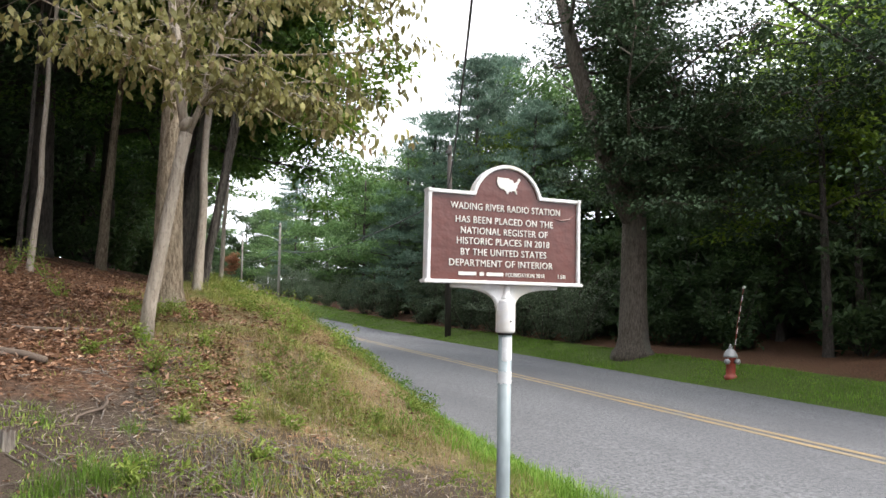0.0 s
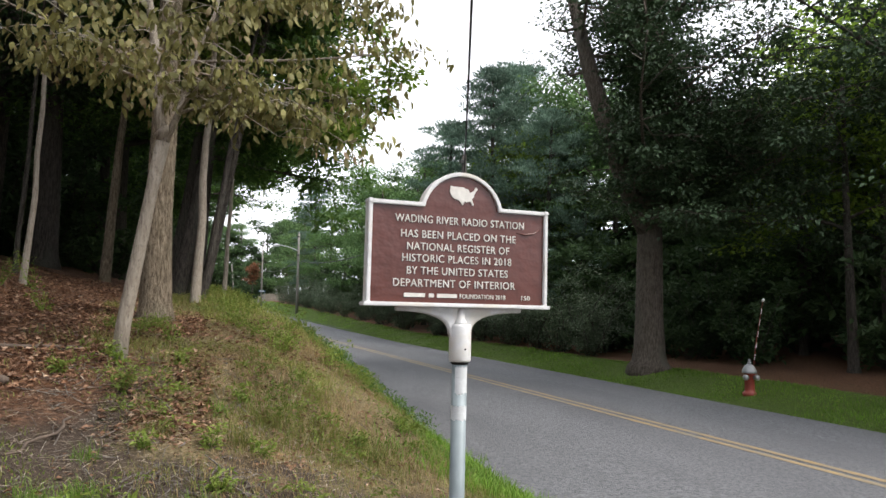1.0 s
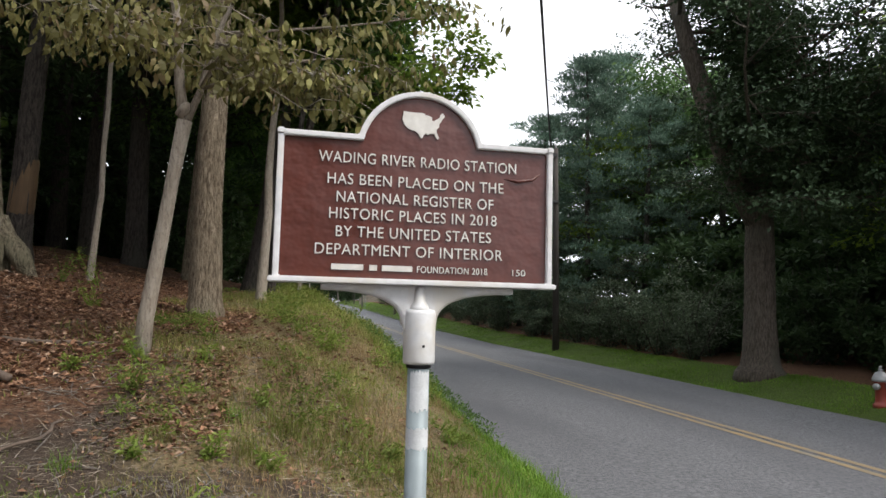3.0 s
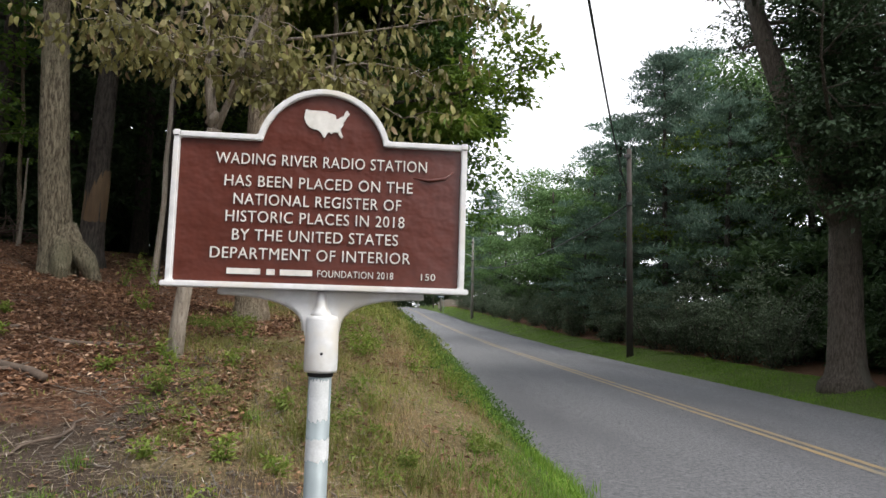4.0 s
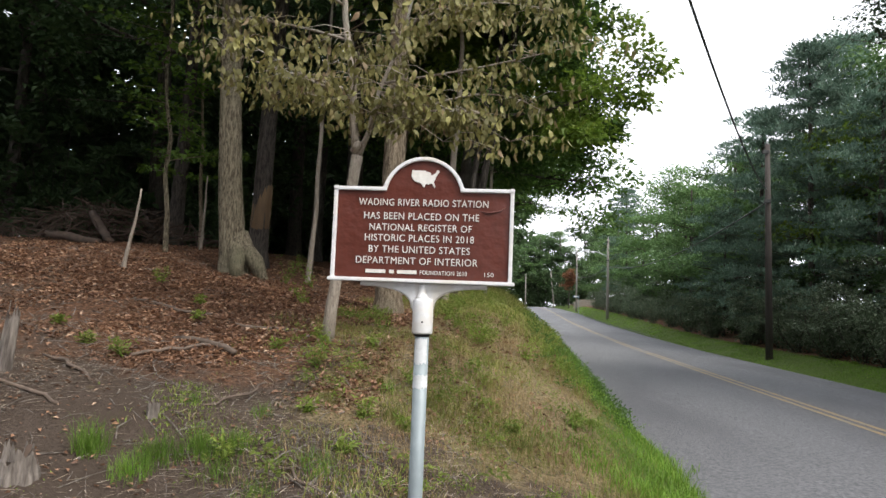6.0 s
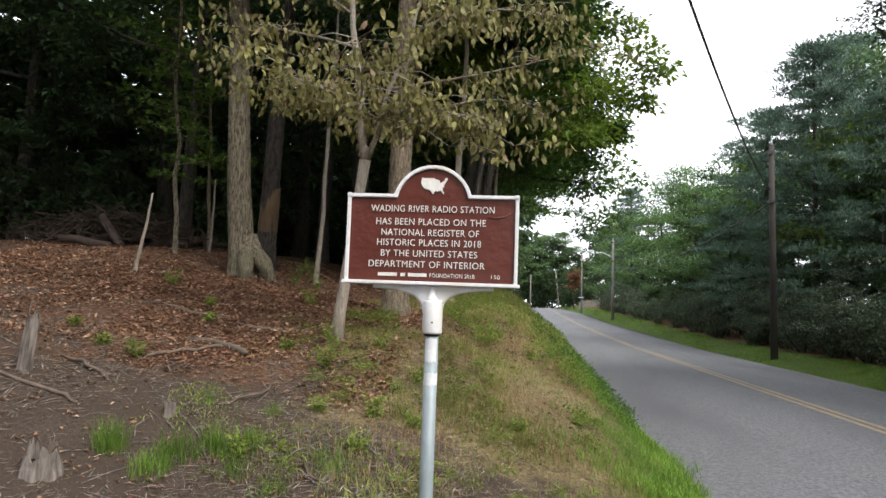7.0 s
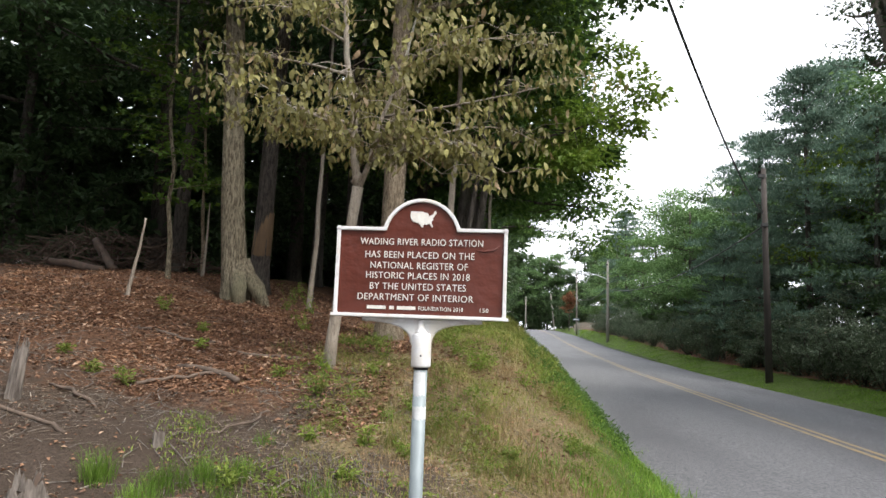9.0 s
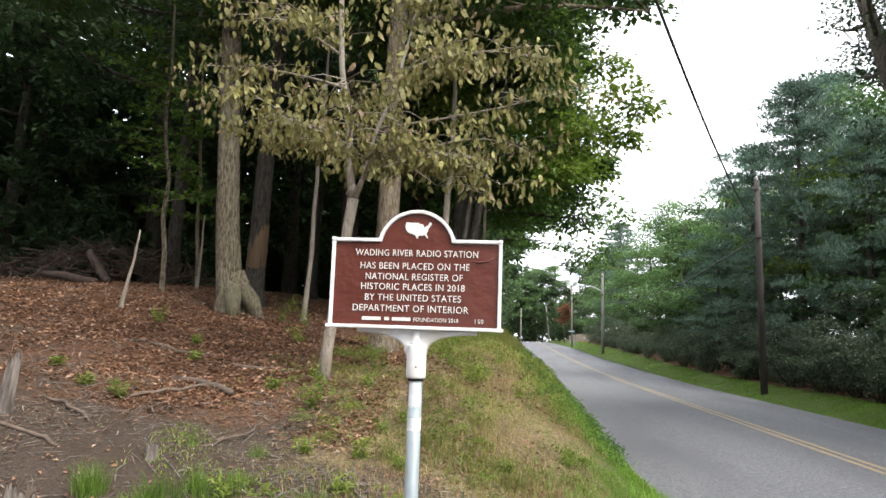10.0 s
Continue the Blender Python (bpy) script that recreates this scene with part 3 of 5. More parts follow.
def broadleaf(seed, label, m, height=13, base_r=0.2, crown_from=4.5, reach=4.2, clumps=120, per=130, size=0.17, leaf=LEAF_OAK, wood=BARK_DARK, lean=(0, 0), group="", name="tree", limbs=9, low=0.0, category="tree", spread=1.0, flat=0.55):
    """A tapered trunk with crooked limbs and a ragged crown of single leaves."""
    rng = np.random.default_rng(seed)
    ob = thing(name, m, label, category, group)
    pts, radii = trunk_line(base_r, height * 0.93, lean, 0.018, rng)
    geo = Geo().tube(pts, radii, 12, 0.07, rng)
    sprays, tips = Geo(), []
    for i in range(limbs):
        u = (i + rng.random() * 0.8) / limbs
        h = crown_from + (height * 0.9 - crown_from) * u
        start = at_height(pts, h)
        a = i * 2.4 + rng.random()
        length = reach * (0.62 + 0.5 * rng.random()) * (1 - 0.55 * u ** 2)
        end = start + [math.cos(a) * length, math.sin(a) * length, length * (0.05 + 0.55 * u + 0.3 * rng.random()) - low]
        line = path_of(rng, start, end, 0.08)
        r0 = base_r * (0.42 - 0.2 * u)
        geo.tube(line, [r0 * (1 - 0.8 * k / 6) for k in range(7)], 6)
        for k in range(2, 7):
            for _ in range(2):
                out = line[k] + rng.normal(size=3) * [1, 1, 0.55] * length * 0.22
                tips.append(out)
                geo.tube([line[k], (line[k] + out) / 2 + rng.normal(size=3) * 0.08, out], [r0 * 0.3, r0 * 0.2, 0.008], 4)
    tips.append(np.array(pts[-1]))
    order = rng.permutation(max(clumps, len(tips)))
    for i in range(clumps):
        tip = tips[order[i] % len(tips)] + rng.normal(size=3) * 0.22 * spread
        sprays.arrays(*clump(rng, tip, (0.5 + 0.5 * rng.random()) * spread, per, size, 0.15, flat, 0.66))
    part("trunk", geo, wood, ob, shade=True)
    part("crown", sprays, leaf, ob)
    return ob


def pine(seed, label, m, height=13.5, base_r=0.18, reach=3.0, group="", name="pine_tree"):
    """A bushy white pine: whorls of boughs that end in soft plumes of needles."""
    rng = np.random.default_rng(seed)
    ob = thing(name, m, label, "pine tree", group)
    pts, radii = trunk_line(base_r, height, (0.3 * rng.normal(), 0.3 * rng.normal()), 0.008, rng, flare=1.2)
    geo, tufts = Geo().tube(pts, radii, 8), Geo()
    h = 0.15 * height
    while h < height - 0.15:
        u = h / height
        length = reach * (1 - u ** 1.8) ** 0.8 * (0.8 + 0.3 * rng.random()) + 0.35
        for i in range(6):
            a = i * 1.047 + rng.random() * 1.0
            ln = length * (0.55 + 0.6 * rng.random())
            start = at_height(pts, min(max(h + 0.13 * rng.normal(), 0.5), height))
            end = start + [math.cos(a) * ln, math.sin(a) * ln, ln * (0.0 + 0.45 * u + 0.07 * rng.normal())]
            line = path_of(rng, start, end, 0.05, 4)
            geo.tube(line, [0.03 * (1 - u * 0.6) * (1 - 0.2 * k) for k in range(5)], 4)
            for k, count in ((2, 1), (3, 2), (4, 3)):
                for _ in range(count):
                    c = line[k] + rng.normal(size=3) * [0.34, 0.34, 0.09]
                    tufts.arrays(*clump(rng, c, 0.3 + 0.25 * rng.random(), 34, 0.24, -0.25, 0.42, 0.17))
        h += (0.8 + 0.4 * rng.random()) * (1 - 0.35 * u)
    part("trunk", geo, BARK_DARK, ob, shade=True)
    part("crown", tufts, NEEDLES, ob)
    return ob


def shrub(seed, label, m, height=2.2, reach=1.3, clumps=46, per=75, size=0.1, leaf=LEAF_BUSH, group="", name="shrub"):
    rng = np.random.default_rng(seed)
    ob = thing(name, m, label, "shrub", group)
    geo, sprays = Geo(), Geo()
    for i in range(9):
        a = 0.7 * i + rng.random()
        end = (math.cos(a) * reach * (0.4 + 0.6 * rng.random()), math.sin(a) * reach * (0.4 + 0.6 * rng.random()), height * (0.5 + 0.45 * rng.random()))
        line = path_of(rng, (0.1 * math.cos(a), 0.1 * math.sin(a), -0.15), end, 0.1, 5)
        geo.tube(line, [0.022, 0.02, 0.017, 0.013, 0.009, 0.005], 4)
        for _ in range(clumps // 9):
            k = 1 + int(rng.random() * 5)
            sprays.arrays(*clump(rng, line[k] + rng.normal(size=3) * 0.22, 0.28 + 0.22 * rng.random(), per, size, 0.0, 0.8))
    part("stem", geo, BARK_DARK, ob, shade=True)
    part("foliage", sprays, leaf, ob)
    return ob


def stand(x, y, turn=0.0, scale=1.0, sink=0.0, tall=1.0):
    return pose(x, y, on_ground(x, y) - sink, 0, 0, turn) @ Matrix.Diagonal((scale, scale, scale * tall, 1))


def plant_all(template, spots, seed, uneven=0.0):
    rng = random.Random(seed)
    for x, y, s in spots:
        copy_thing(template, stand(x + rng.uniform(-uneven, uneven), y, rng.uniform(0, 360), s * rng.uniform(0.93 - uneven, 1.07 + uneven)))


# the leaning pale tree with hanging olive leaves, beside the marker
def drooping_tree():
    rng = np.random.default_rng(11)
    x0, y0 = 0.09, 7.33
    ob = thing("pale_sapling_tree", pose(x0, y0, on_ground(x0, y0)), "slender pale tree with drooping olive-brown leaves", "tree")
    geo, hang = Geo(), Geo()
    main = [(0, 0, -0.2), (0.03, -0.01, 0.3), (0.13, -0.06, 0.95), (0.22, -0.12, 1.55), (0.30, -0.18, 2.02)]
    geo.tube(main, [0.075, 0.068, 0.062, 0.058, 0.066], 12, 0.08, rng)
    stem_a = [(0.30, -0.18, 2.0), (0.24, -0.16, 2.35), (0.2, -0.12, 2.9), (0.08, -0.1, 3.6), (0.02, -0.05, 4.6), (0.1, 0.05, 5.6)]
    stem_b = [(0.31, -0.18, 2.0), (0.42, -0.2, 2.28), (0.5, -0.12, 2.75), (0.72, 0.0, 3.4), (0.9, 0.15, 4.4)]
    geo.tube(stem_a, [0.05, 0.044, 0.04, 0.035, 0.028, 0.012], 10, 0.06, rng)
    geo.tube(stem_b, [0.038, 0.03, 0.024, 0.02, 0.01], 8)
    geo.tube([(0.26, -0.2, 2.05), (0.31, -0.23, 2.12), (0.33, -0.25, 2.16)], [0.05, 0.045, 0.02], 8)
    def bough(start, end, r, n, sag):
        line = path_of(rng, start, end, 0.05, 8)
        for i, p in enumerate(line):
            p[2] -= sag * (i / 8) ** 2
        geo.tube(line, [r * (1 - 0.1 * i) for i in range(9)], 5)
        for i in range(n):
            k = 2 + int(rng.random() * 7)
            p = line[min(k, 8)]
            out = p + rng.normal(size=3) * [0.26, 0.26, 0.075] + [0, 0, -0.02]
            geo.tube([p, (p + out) / 2 + [0, 0, 0.05], out], [r * 0.35, r * 0.25, 0.003], 3)
            m = 11
            c = out + rng.normal(size=(m, 3)) * [0.13, 0.13, 0.045]
            axis = rng.normal(size=(m, 3)) * [0.45, 0.45, 0.2] + [0, 0, -1]
            hang.arrays(*leaves(rng, c, axis, rng.normal(size=(m, 3)) * [1, 1, 0.3], 0.072 + 0.066 * rng.random(m), 0.42, 0.09, True))
    ends = [(-1.3, -0.5, 3.5, 0), (-1.0, 0.5, 3.3, 0), (-0.75, -0.9, 3.4, 0), (0.9, -0.8, 3.05, 1), (1.7, -0.4, 2.75, 1), (2.3, 0.2, 3.0, 1), (2.8, -0.2, 3.6, 1), (1.2, 0.9, 3.1, 1),
            (0.4, -1.1, 3.4, 0), (-1.55, 0.2, 4.1, 0), (1.6, -0.9, 3.9, 1), (2.4, 0.5, 4.3, 1), (0.2, 1.1, 3.8, 0), (-0.6, -0.8, 4.5, 0), (1.0, -0.6, 4.9, 1), (-1.4, 0.6, 5.0, 0), (2.0, -0.3, 5.0, 1), (0.4, 0.4, 5.9, 0), (-0.9, -0.3, 5.6, 0)]
    for x, y, z, side in ends:
        line = stem_b if side else stem_a
        start = at_height(line, min(max(z - 0.75, 2.3), line[-1][2]))
        bough(start, (x, y, z), 0.018, 21, 0.35)
    bough((0.5, -0.12, 2.75), (1.95, -0.5, 2.35), 0.014, 20, 0.25)
    bough((0.5, -0.12, 2.75), (1.3, -0.7, 2.25), 0.012, 12, 0.2)
    bough((0.72, 0.0, 3.4), (2.5, -0.6, 3.9), 0.009, 22, 0.3)
    part("trunk", geo, BARK_PALE, ob, shade=True)
    part("crown", hang, LEAF_OLIVE, ob)


drooping_tree()

broadleaf(21, "large grey-barked tree on the grassy bank", stand(0.3, 9.75), 14, 0.185, 4.6, 4.4, 150, 120, 0.15, LEAF_OAK, BARK_GREY, (0.25, 0.4))
big_tree = broadleaf(22, "tall straight tree with a flared mossy root", stand(-2.6, 11.2), 15, 0.215, 6.2, 5.0, 200, 90, 0.16, LEAF_OAK, BARK_MID, (-0.95, 0.1))
root = Geo()
for a, ln in ((-0.35, 0.62), (-1.2, 0.42), (2.7, 0.38)):
    root.tube([(0.06 * math.cos(a), 0.06 * math.sin(a), 0.7), (0.17 * math.cos(a), 0.17 * math.sin(a), 0.42), (ln * 0.66 * math.cos(a), ln * 0.66 * math.sin(a), 0.2), (ln * math.cos(a), ln * math.sin(a), -0.15)], [0.12, 0.15, 0.14, 0.08], 10)
part("root_flare", root, BARK_MID, big_tree, shade=True)
part("knot", Geo().tube([(-0.2, -0.12, 3.05), (-0.21, -0.2, 3.08), (-0.215, -0.235, 3.09)], [0.11, 0.095, 0.06], 12, 0.1, np.random.default_rng(4)), BARK_MID, big_tree, "swollen branch scar", shade=True)
# unseen copy, added only to cast shade on the back slope
copy_thing(big_tree, stand(-7.4, 7.0, 70))
scar_tree = broadleaf(23, "dark tree with a bare patch of orange wood", stand(-3.0, 13.1), 14, 0.19, 6.5, 4.8, 190, 110, 0.16, LEAF_DARK, BARK_DARK, (0.55, 0.1))
part("bare_patch", Geo().tube([(0.03, -0.025, 0.55), (0.05, -0.03, 0.75), (0.07, -0.03, 1.2), (0.09, -0.025, 1.6), (0.1, -0.02, 1.75)], [0.13, 0.192, 0.19, 0.182, 0.12], 14, 0.06, np.random.default_rng(8)), HEARTWOOD, scar_tree, "stripped orange wood", shade=True)

# thin trees and saplings under the canopy
def thin_tree(name, x, y, height, r, lean, label, seed, sprays=0, leaf=LEAF_MAPLE, wood=BARK_PALE, from_h=1.4, kinks=0.03, reach=0.75):
    rng = np.random.default_rng(seed)
    ob = thing(name, pose(x, y, on_ground(x, y)), label, "sapling" if r < 0.07 else "tree")
    pts, radii = trunk_line(r, height, lean, kinks, rng, flare=1.15)
    geo, foliage = Geo().tube(pts, radii, 8, 0.08, rng), Geo()
    for i in range(sprays):
        h = from_h + (height - from_h) * (i + rng.random()) / sprays
        start = at_height(pts, h)
        a = rng.random() * 6.28
        ln = reach * (0.6 + 0.8 * rng.random())
        end = start + [math.cos(a) * ln, math.sin(a) * ln, 0.1 * ln]
        line = path_of(rng, start, end, 0.06, 4)
        part("branch", Geo().tube(line, [0.011, 0.009, 0.007, 0.005, 0.003], 4), wood, ob)
        for k in range(1, 5):
            foliage.arrays(*clump(rng, line[k], 0.3, 13, 0.12, 0.1, 0.22, 0.75))
    part("trunk", geo, wood, ob, shade=True)
    if sprays:
        part("crown", foliage, leaf, ob)
    return ob


thin_tree("sapling", -3.78, 9.75, 1.2, 0.035, (0.24, -0.1), "short leafless leaning sapling", 31, kinks=0.05)
thin_tree("sapling", -4.45, 12.1, 6.5, 0.05, (-0.2, 0.1), "slim crooked sapling with bright maple leaves", 32, 22, wood=BARK_MID, kinks=0.065, reach=0.95)
thin_tree("sapling", -4.9, 14.6, 5.5, 0.05, (-0.25, 0.0), "slim sapling with bright maple leaves", 33, 14, wood=BARK_GREY, kinks=0.04, reach=0.9)
thin_tree("sapling", -4.6, 14.0, 1.6, 0.035, (0.05, 0.0), "short leafless sapling stub", 34)
thin_tree("slender_tree", -1.6, 12.1, 6.0, 0.05, (0.15, 0.2), "slender pale leafless tree stem", 35)
thin_tree("slender_tree", -2.0, 13.6, 6.5, 0.045, (0.2, 0.1), "slender dark tree stem in the shade", 36, wood=BARK_DARK)
thin_tree("forked_tree", 0.78, 12.8, 6.5, 0.085, (0.2, 0.3), "pale forked tree stem on the bank", 38, 6, LEAF_OAK, kinks=0.05, from_h=3.4, reach=1.5)
thin_tree("forked_tree", 0.95, 13.2, 6.0, 0.07, (0.9, 0.4), "thinner leaning stem beside a forked tree", 39, 6, LEAF_OAK, BARK_DARK, 3.2, reach=1.4)
thin_tree("slender_tree", -1.0, 17.5, 7, 0.12, (0.5, 0.2), "leaning dark forked tree in the shade", 40, wood=BARK_GREY)
thin_tree("slender_tree", 1.5, 16.0, 6, 0.05, (0.3, -0.2), "slender stem on the grassy bank", 41, 8, LEAF_OAK, from_h=2.5)

# the wood on the bank
wood_a = broadleaf(51, "tall dark woodland tree with a high crown", stand(-2.5, 19.2), 15, 0.27, 4.6, 4.2, 105, 60, 0.2, LEAF_DARK, BARK_DARK, group="woodland trees on the bank")
wood_b = broadleaf(52, "dark woodland tree with a broad crown", stand(-6.5, 16.5), 13, 0.2, 3.6, 4.4, 105, 60, 0.2, LEAF_DARK, BARK_DARK, (0.4, 0.2), group="woodland trees on the bank")
wood_c = broadleaf(53, "green broadleaf tree overhanging the road", stand(0.9, 17.5), 13, 0.17, 3.2, 4.6, 120, 170, 0.14, LEAF_OVER, BARK_DARK, (0.6, 0.3), group="trees overhanging the road", low=0.5, spread=1.15, flat=0.55)
plant_all(wood_a, [(-9, 20, 1), (-12.5, 16, 1.05), (-5.5, 23, 1), (-1.5, 26, 1)], 1)
plant_all(wood_b, [(-12, 17.5, 1), (-4, 20.5, 0.95), (-13, 20, 1), (-8, 24, 1)], 2)
LATER_WOOD = [(-15, 24, 1.1), (-19, 19, 1.1), (-5, 32, 1.1), (-20, 30, 1.2), (-14, 35, 1.2), (-26, 24, 1.2), (-17, 15, 1.1), (-2.5, 30, 1.05), (-12, 32, 1.15), (-22, 21, 1.1), (-7, 38, 1.2), (-18, 27, 1.1), (-24, 15, 1.1), (-24, 32, 1.3), (-28, 27, 1.3), (-16, 40, 1.3), (-30, 18, 1.3), (-4, 44, 1.3), (-10, 27, 1.1)]
plant_all(wood_c, [(1.2, 29, 1.0), (0.6, 36, 1.05)], 3)
# stands for the lit upper crown: sunlight is in the leaf colour
limey = broadleaf(54, "yellow-green tree with sunlight put into its leaf colour, leaning over the bank", stand(1.0, 14.6), 9.8, 0.1, 3.9, 3.2, 130, 170, 0.14, LEAF_LIME, BARK_DARK, (1.6, -0.4), low=-0.2, spread=0.95, flat=0.55)
overhang = broadleaf(57, "leafy tree leaning out over the road", stand(0.5, 15.9), 12.5, 0.16, 3.6, 3.7, 200, 150, 0.15, LEAF_OVER, BARK_DARK, (1.7, 0.2), low=0.3, spread=1.05, flat=0.6, group="trees leaning over the road")
for x, y, turn, s in ((0.4, 20.8, 8, 1.0), (0.3, 17.9, -28, 0.96), (0.5, 24.5, 20, 1.05)):
    copy_thing(overhang, stand(x, y, turn, s))
dark_bush = shrub(61, "dark woodland shrub in deep shade", stand(-7, 21), 3.4, 2.0, 54, 30, 0.27, LEAF_DARK, "woodland shrubs")
plant_all(dark_bush, [(-4, 26, 1.2), (-10, 23, 1.3), (-13, 26, 1.5), (-16.5, 19, 1.3), (-1.5, 22.5, 0.8), (-7.5, 29, 1.5), (-12.5, 18, 1.1), (-19, 24, 1.5), (-3, 36, 1.6), (-10, 36, 1.7), (-16, 31, 1.7), (-22, 18, 1.6), (-15, 13, 1.1), (-22, 28, 1.8), (0, 31, 1.1), (-28, 20, 1.8)], 4)

# ---- across the road ----
def verge_oak():
    rng = np.random.default_rng(71)
    x0, y0 = 12.95, 16.3
    ob = thing("oak_tree", pose(x0, y0, on_ground(x0, y0)), "massive old oak with a leaning limb beside the road", "tree")
    geo, sprays = Geo(), Geo()
    pts, radii = trunk_line(0.42, 13, (0.5, 0.4), 0.006, rng, flare=1.45)
    geo.tube(pts, radii, 16, 0.06, rng)
    limb = [(0.12, 0.1, 3.9), (-0.3, 0.35, 5.0), (-0.75, 0.6, 6.4), (-1.3, 0.9, 8.6), (-1.75, 1.2, 11)]
    geo.tube(limb, [0.34, 0.31, 0.29, 0.24, 0.16], 12, 0.06, rng)
    for i in range(41):
        on_limb = i % 7 == 0
        src = at_height(limb if on_limb else pts, (8.0 if on_limb else 5.4) + (3 if on_limb else 7) * rng.random())
        a = rng.random() * 6.28
        ln = 3.2 + 3.8 * rng.random()
        if -0.79 * math.cos(a) + 0.61 * math.sin(a) > 0.1:
            ln *= 0.22
        end = src + [math.cos(a) * ln, math.sin(a) * ln, ln * (0.5 * rng.random() - 0.15)]
        line = path_of(rng, src, end, 0.09)
        geo.tube(line, [0.065 * (1 - 0.14 * k) for k in range(7)], 6)
        for k in range(2, 7):
            for _ in range(3):
                out = line[k] + rng.normal(size=3) * [0.7, 0.7, 0.5]
                ref = at_height(limb, min(max(out[2], 4.0), 11))
                aside = -0.79 * (out[0] - ref[0]) + 0.61 * (out[1] - ref[1])
                if aside > (0.9 if out[2] > 8.8 else -0.55):
                    continue
                if aside < -2.0 and out[2] > 6.0 and rng.random() < 0.22:
                    continue
                geo.tube([line[k], out], [0.025, 0.006], 3)
                sprays.arrays(*clump(rng, out, 0.45 + 0.33 * rng.random(), 60, 0.125, 0.1, 0.7, 0.68))
    # low drooping boughs that hide the fork
    for i in range(30):
        src = at_height(pts, 3.9 + 4.2 * rng.random())
        aim = rng.random()
        a = radians(-155 + 165 * aim)
        ln = 1.2 + (1.6 + 2.6 * aim) * rng.random()
        line = path_of(rng, src, src + [math.cos(a) * ln, math.sin(a) * ln, ln * (0.2 - 0.4 * rng.random())], 0.09)
        geo.tube(line, [0.06 * (1 - 0.14 * k) for k in range(7)], 5)
        for k in range(2, 7):
            for _ in range(3):
                out = line[k] + rng.normal(size=3) * [0.4, 0.4, 0.3]
                geo.tube([line[k], out], [0.016, 0.005], 3)
                sprays.arrays(*clump(rng, out, 0.45 + 0.3 * rng.random(), 60, 0.13, 0.15, 0.6, 0.68))
    part("trunk", geo, BARK_OAK, ob, shade=True)
    part("crown", sprays, LEAF_SHADE, ob)


verge_oak()
pine_a = pine(81, "white pine with blue-green needles", stand(16.0, 33.5), 14.6, group="pines along the road")
pine_b = pine(82, "broad white pine with blue-green needles", stand(15.6, 39.5), 12.8, reach=3.6, group="pines along the road")
plant_all(pine_a, [(19, 36.5, 1.05), (14.9, 43.2, 0.5), (16.5, 88, 1.0)], 5)
plant_all(pine_b, [(15.0, 49, 0.5), (14.9, 36.5, 0.5), (16.4, 28.5, 0.85)], 6)
side_a = broadleaf(83, "dense green roadside tree", stand(20.5, 28.5), 12.5, 0.2, 2.6, 4.2, 66, 130, 0.23, LEAF_SIDE, BARK_DARK, group="trees across the road", low=0.4, spread=1.9, flat=0.45)
side_b = broadleaf(84, "light green roadside tree", stand(18.0, 51.5), 12, 0.18, 2.0, 3.7, 110, 100, 0.19, LEAF_SIDE, BARK_DARK, group="trees across the road", low=0.5, spread=1.3, flat=0.4)
coarse_tree = broadleaf(90, "dark broadleaf tree of the distant wood, also set out of view for shade", stand(-9, 30), 13, 0.2, 3.0, 4.4, 95, 34, 0.44, LEAF_DARK, BARK_DARK, group="distant woodland trees", low=0.4, spread=1.3)
# sunlit patches among the trees, done with brighter leaf colour
side_l = broadleaf(85, "young tree with sunlight put into its yellow-green leaf colour", stand(18.3, 33, 0, 1.6), 6.8, 0.1, 2.6, 2.3, 70, 90, 0.14, LEAF_LIME, BARK_DARK, group="bright young trees", low=0.2)
plant_all(side_a, [(21, 18, 0.66), (22, 34, 1.1), (19.5, 41, 1.05), (21, 54, 1.1), (20, 66, 1.1), (19.5, 76, 1.15), (19.5, 30, 0.95)], 7)
plant_all(coarse_tree, LATER_WOOD + [(23, 23, 0.7), (25, 28, 0.75), (28, 31, 0.8), (24, 9, 0.6), (27, 20, 0.7), (26, 3, 0.65), (29, 13, 0.7), (31, 20, 0.75), (31, 8, 0.75), (33, 27, 0.85), (35, 15, 0.85), (22, 12.5, 0.6), (20, 5, 0.6), (24, 42, 1.0), (25, 60, 1.1), (25, 80, 1.2), (23, -3, 0.9), (20, -9, 1.1)], 27)
plant_all(side_b, [(16.5, 45.5, 1.08), (16.2, 55.5, 1.0), (17.4, 60, 1), (18.1, 66, 1), (17.2, 73.5, 1.0), (17.8, 84, 1.05), (17.6, 92, 1.1), (17.1, 101, 1.15), (18.6, 110, 1.2), (18.6, 121, 1.2), (20.1, 56.5, 1.1)], 8)
plant_all(coarse_tree, [(0.0, 44, 1.0), (0.6, 53, 1.0), (-0.5, 63, 1.05), (0.3, 74, 1.1), (-1, 86, 1.1), (0, 100, 1.15)], 28)
plant_all(side_a, [(26, 25, 0.8)], 29)
plant_all(coarse_tree, [(24, 22.5, 0.75), (30, 29, 1.0), (34, 33, 1.0), (28, 26, 0.85), (37, 28, 1.0)], 30)
plant_all(side_l, [(18.0, 13, 0.8), (19.5, 17, 0.85), (25, 14.5, 1.2), (27.5, 17, 1.3), (23, 12, 1.15), (29, 10, 1.4), (24.5, 19, 1.2)], 9)
bush = shrub(86, "grey-green leafy roadside shrub", stand(14.0, 24.5), 2.3, 1.35, 36, 75, 0.11, group="shrubs along the verge")
bush_b = shrub(87, "tall grey-green roadside shrub", stand(14.4, 33), 3.2, 1.6, 45, 75, 0.12, group="shrubs along the verge")
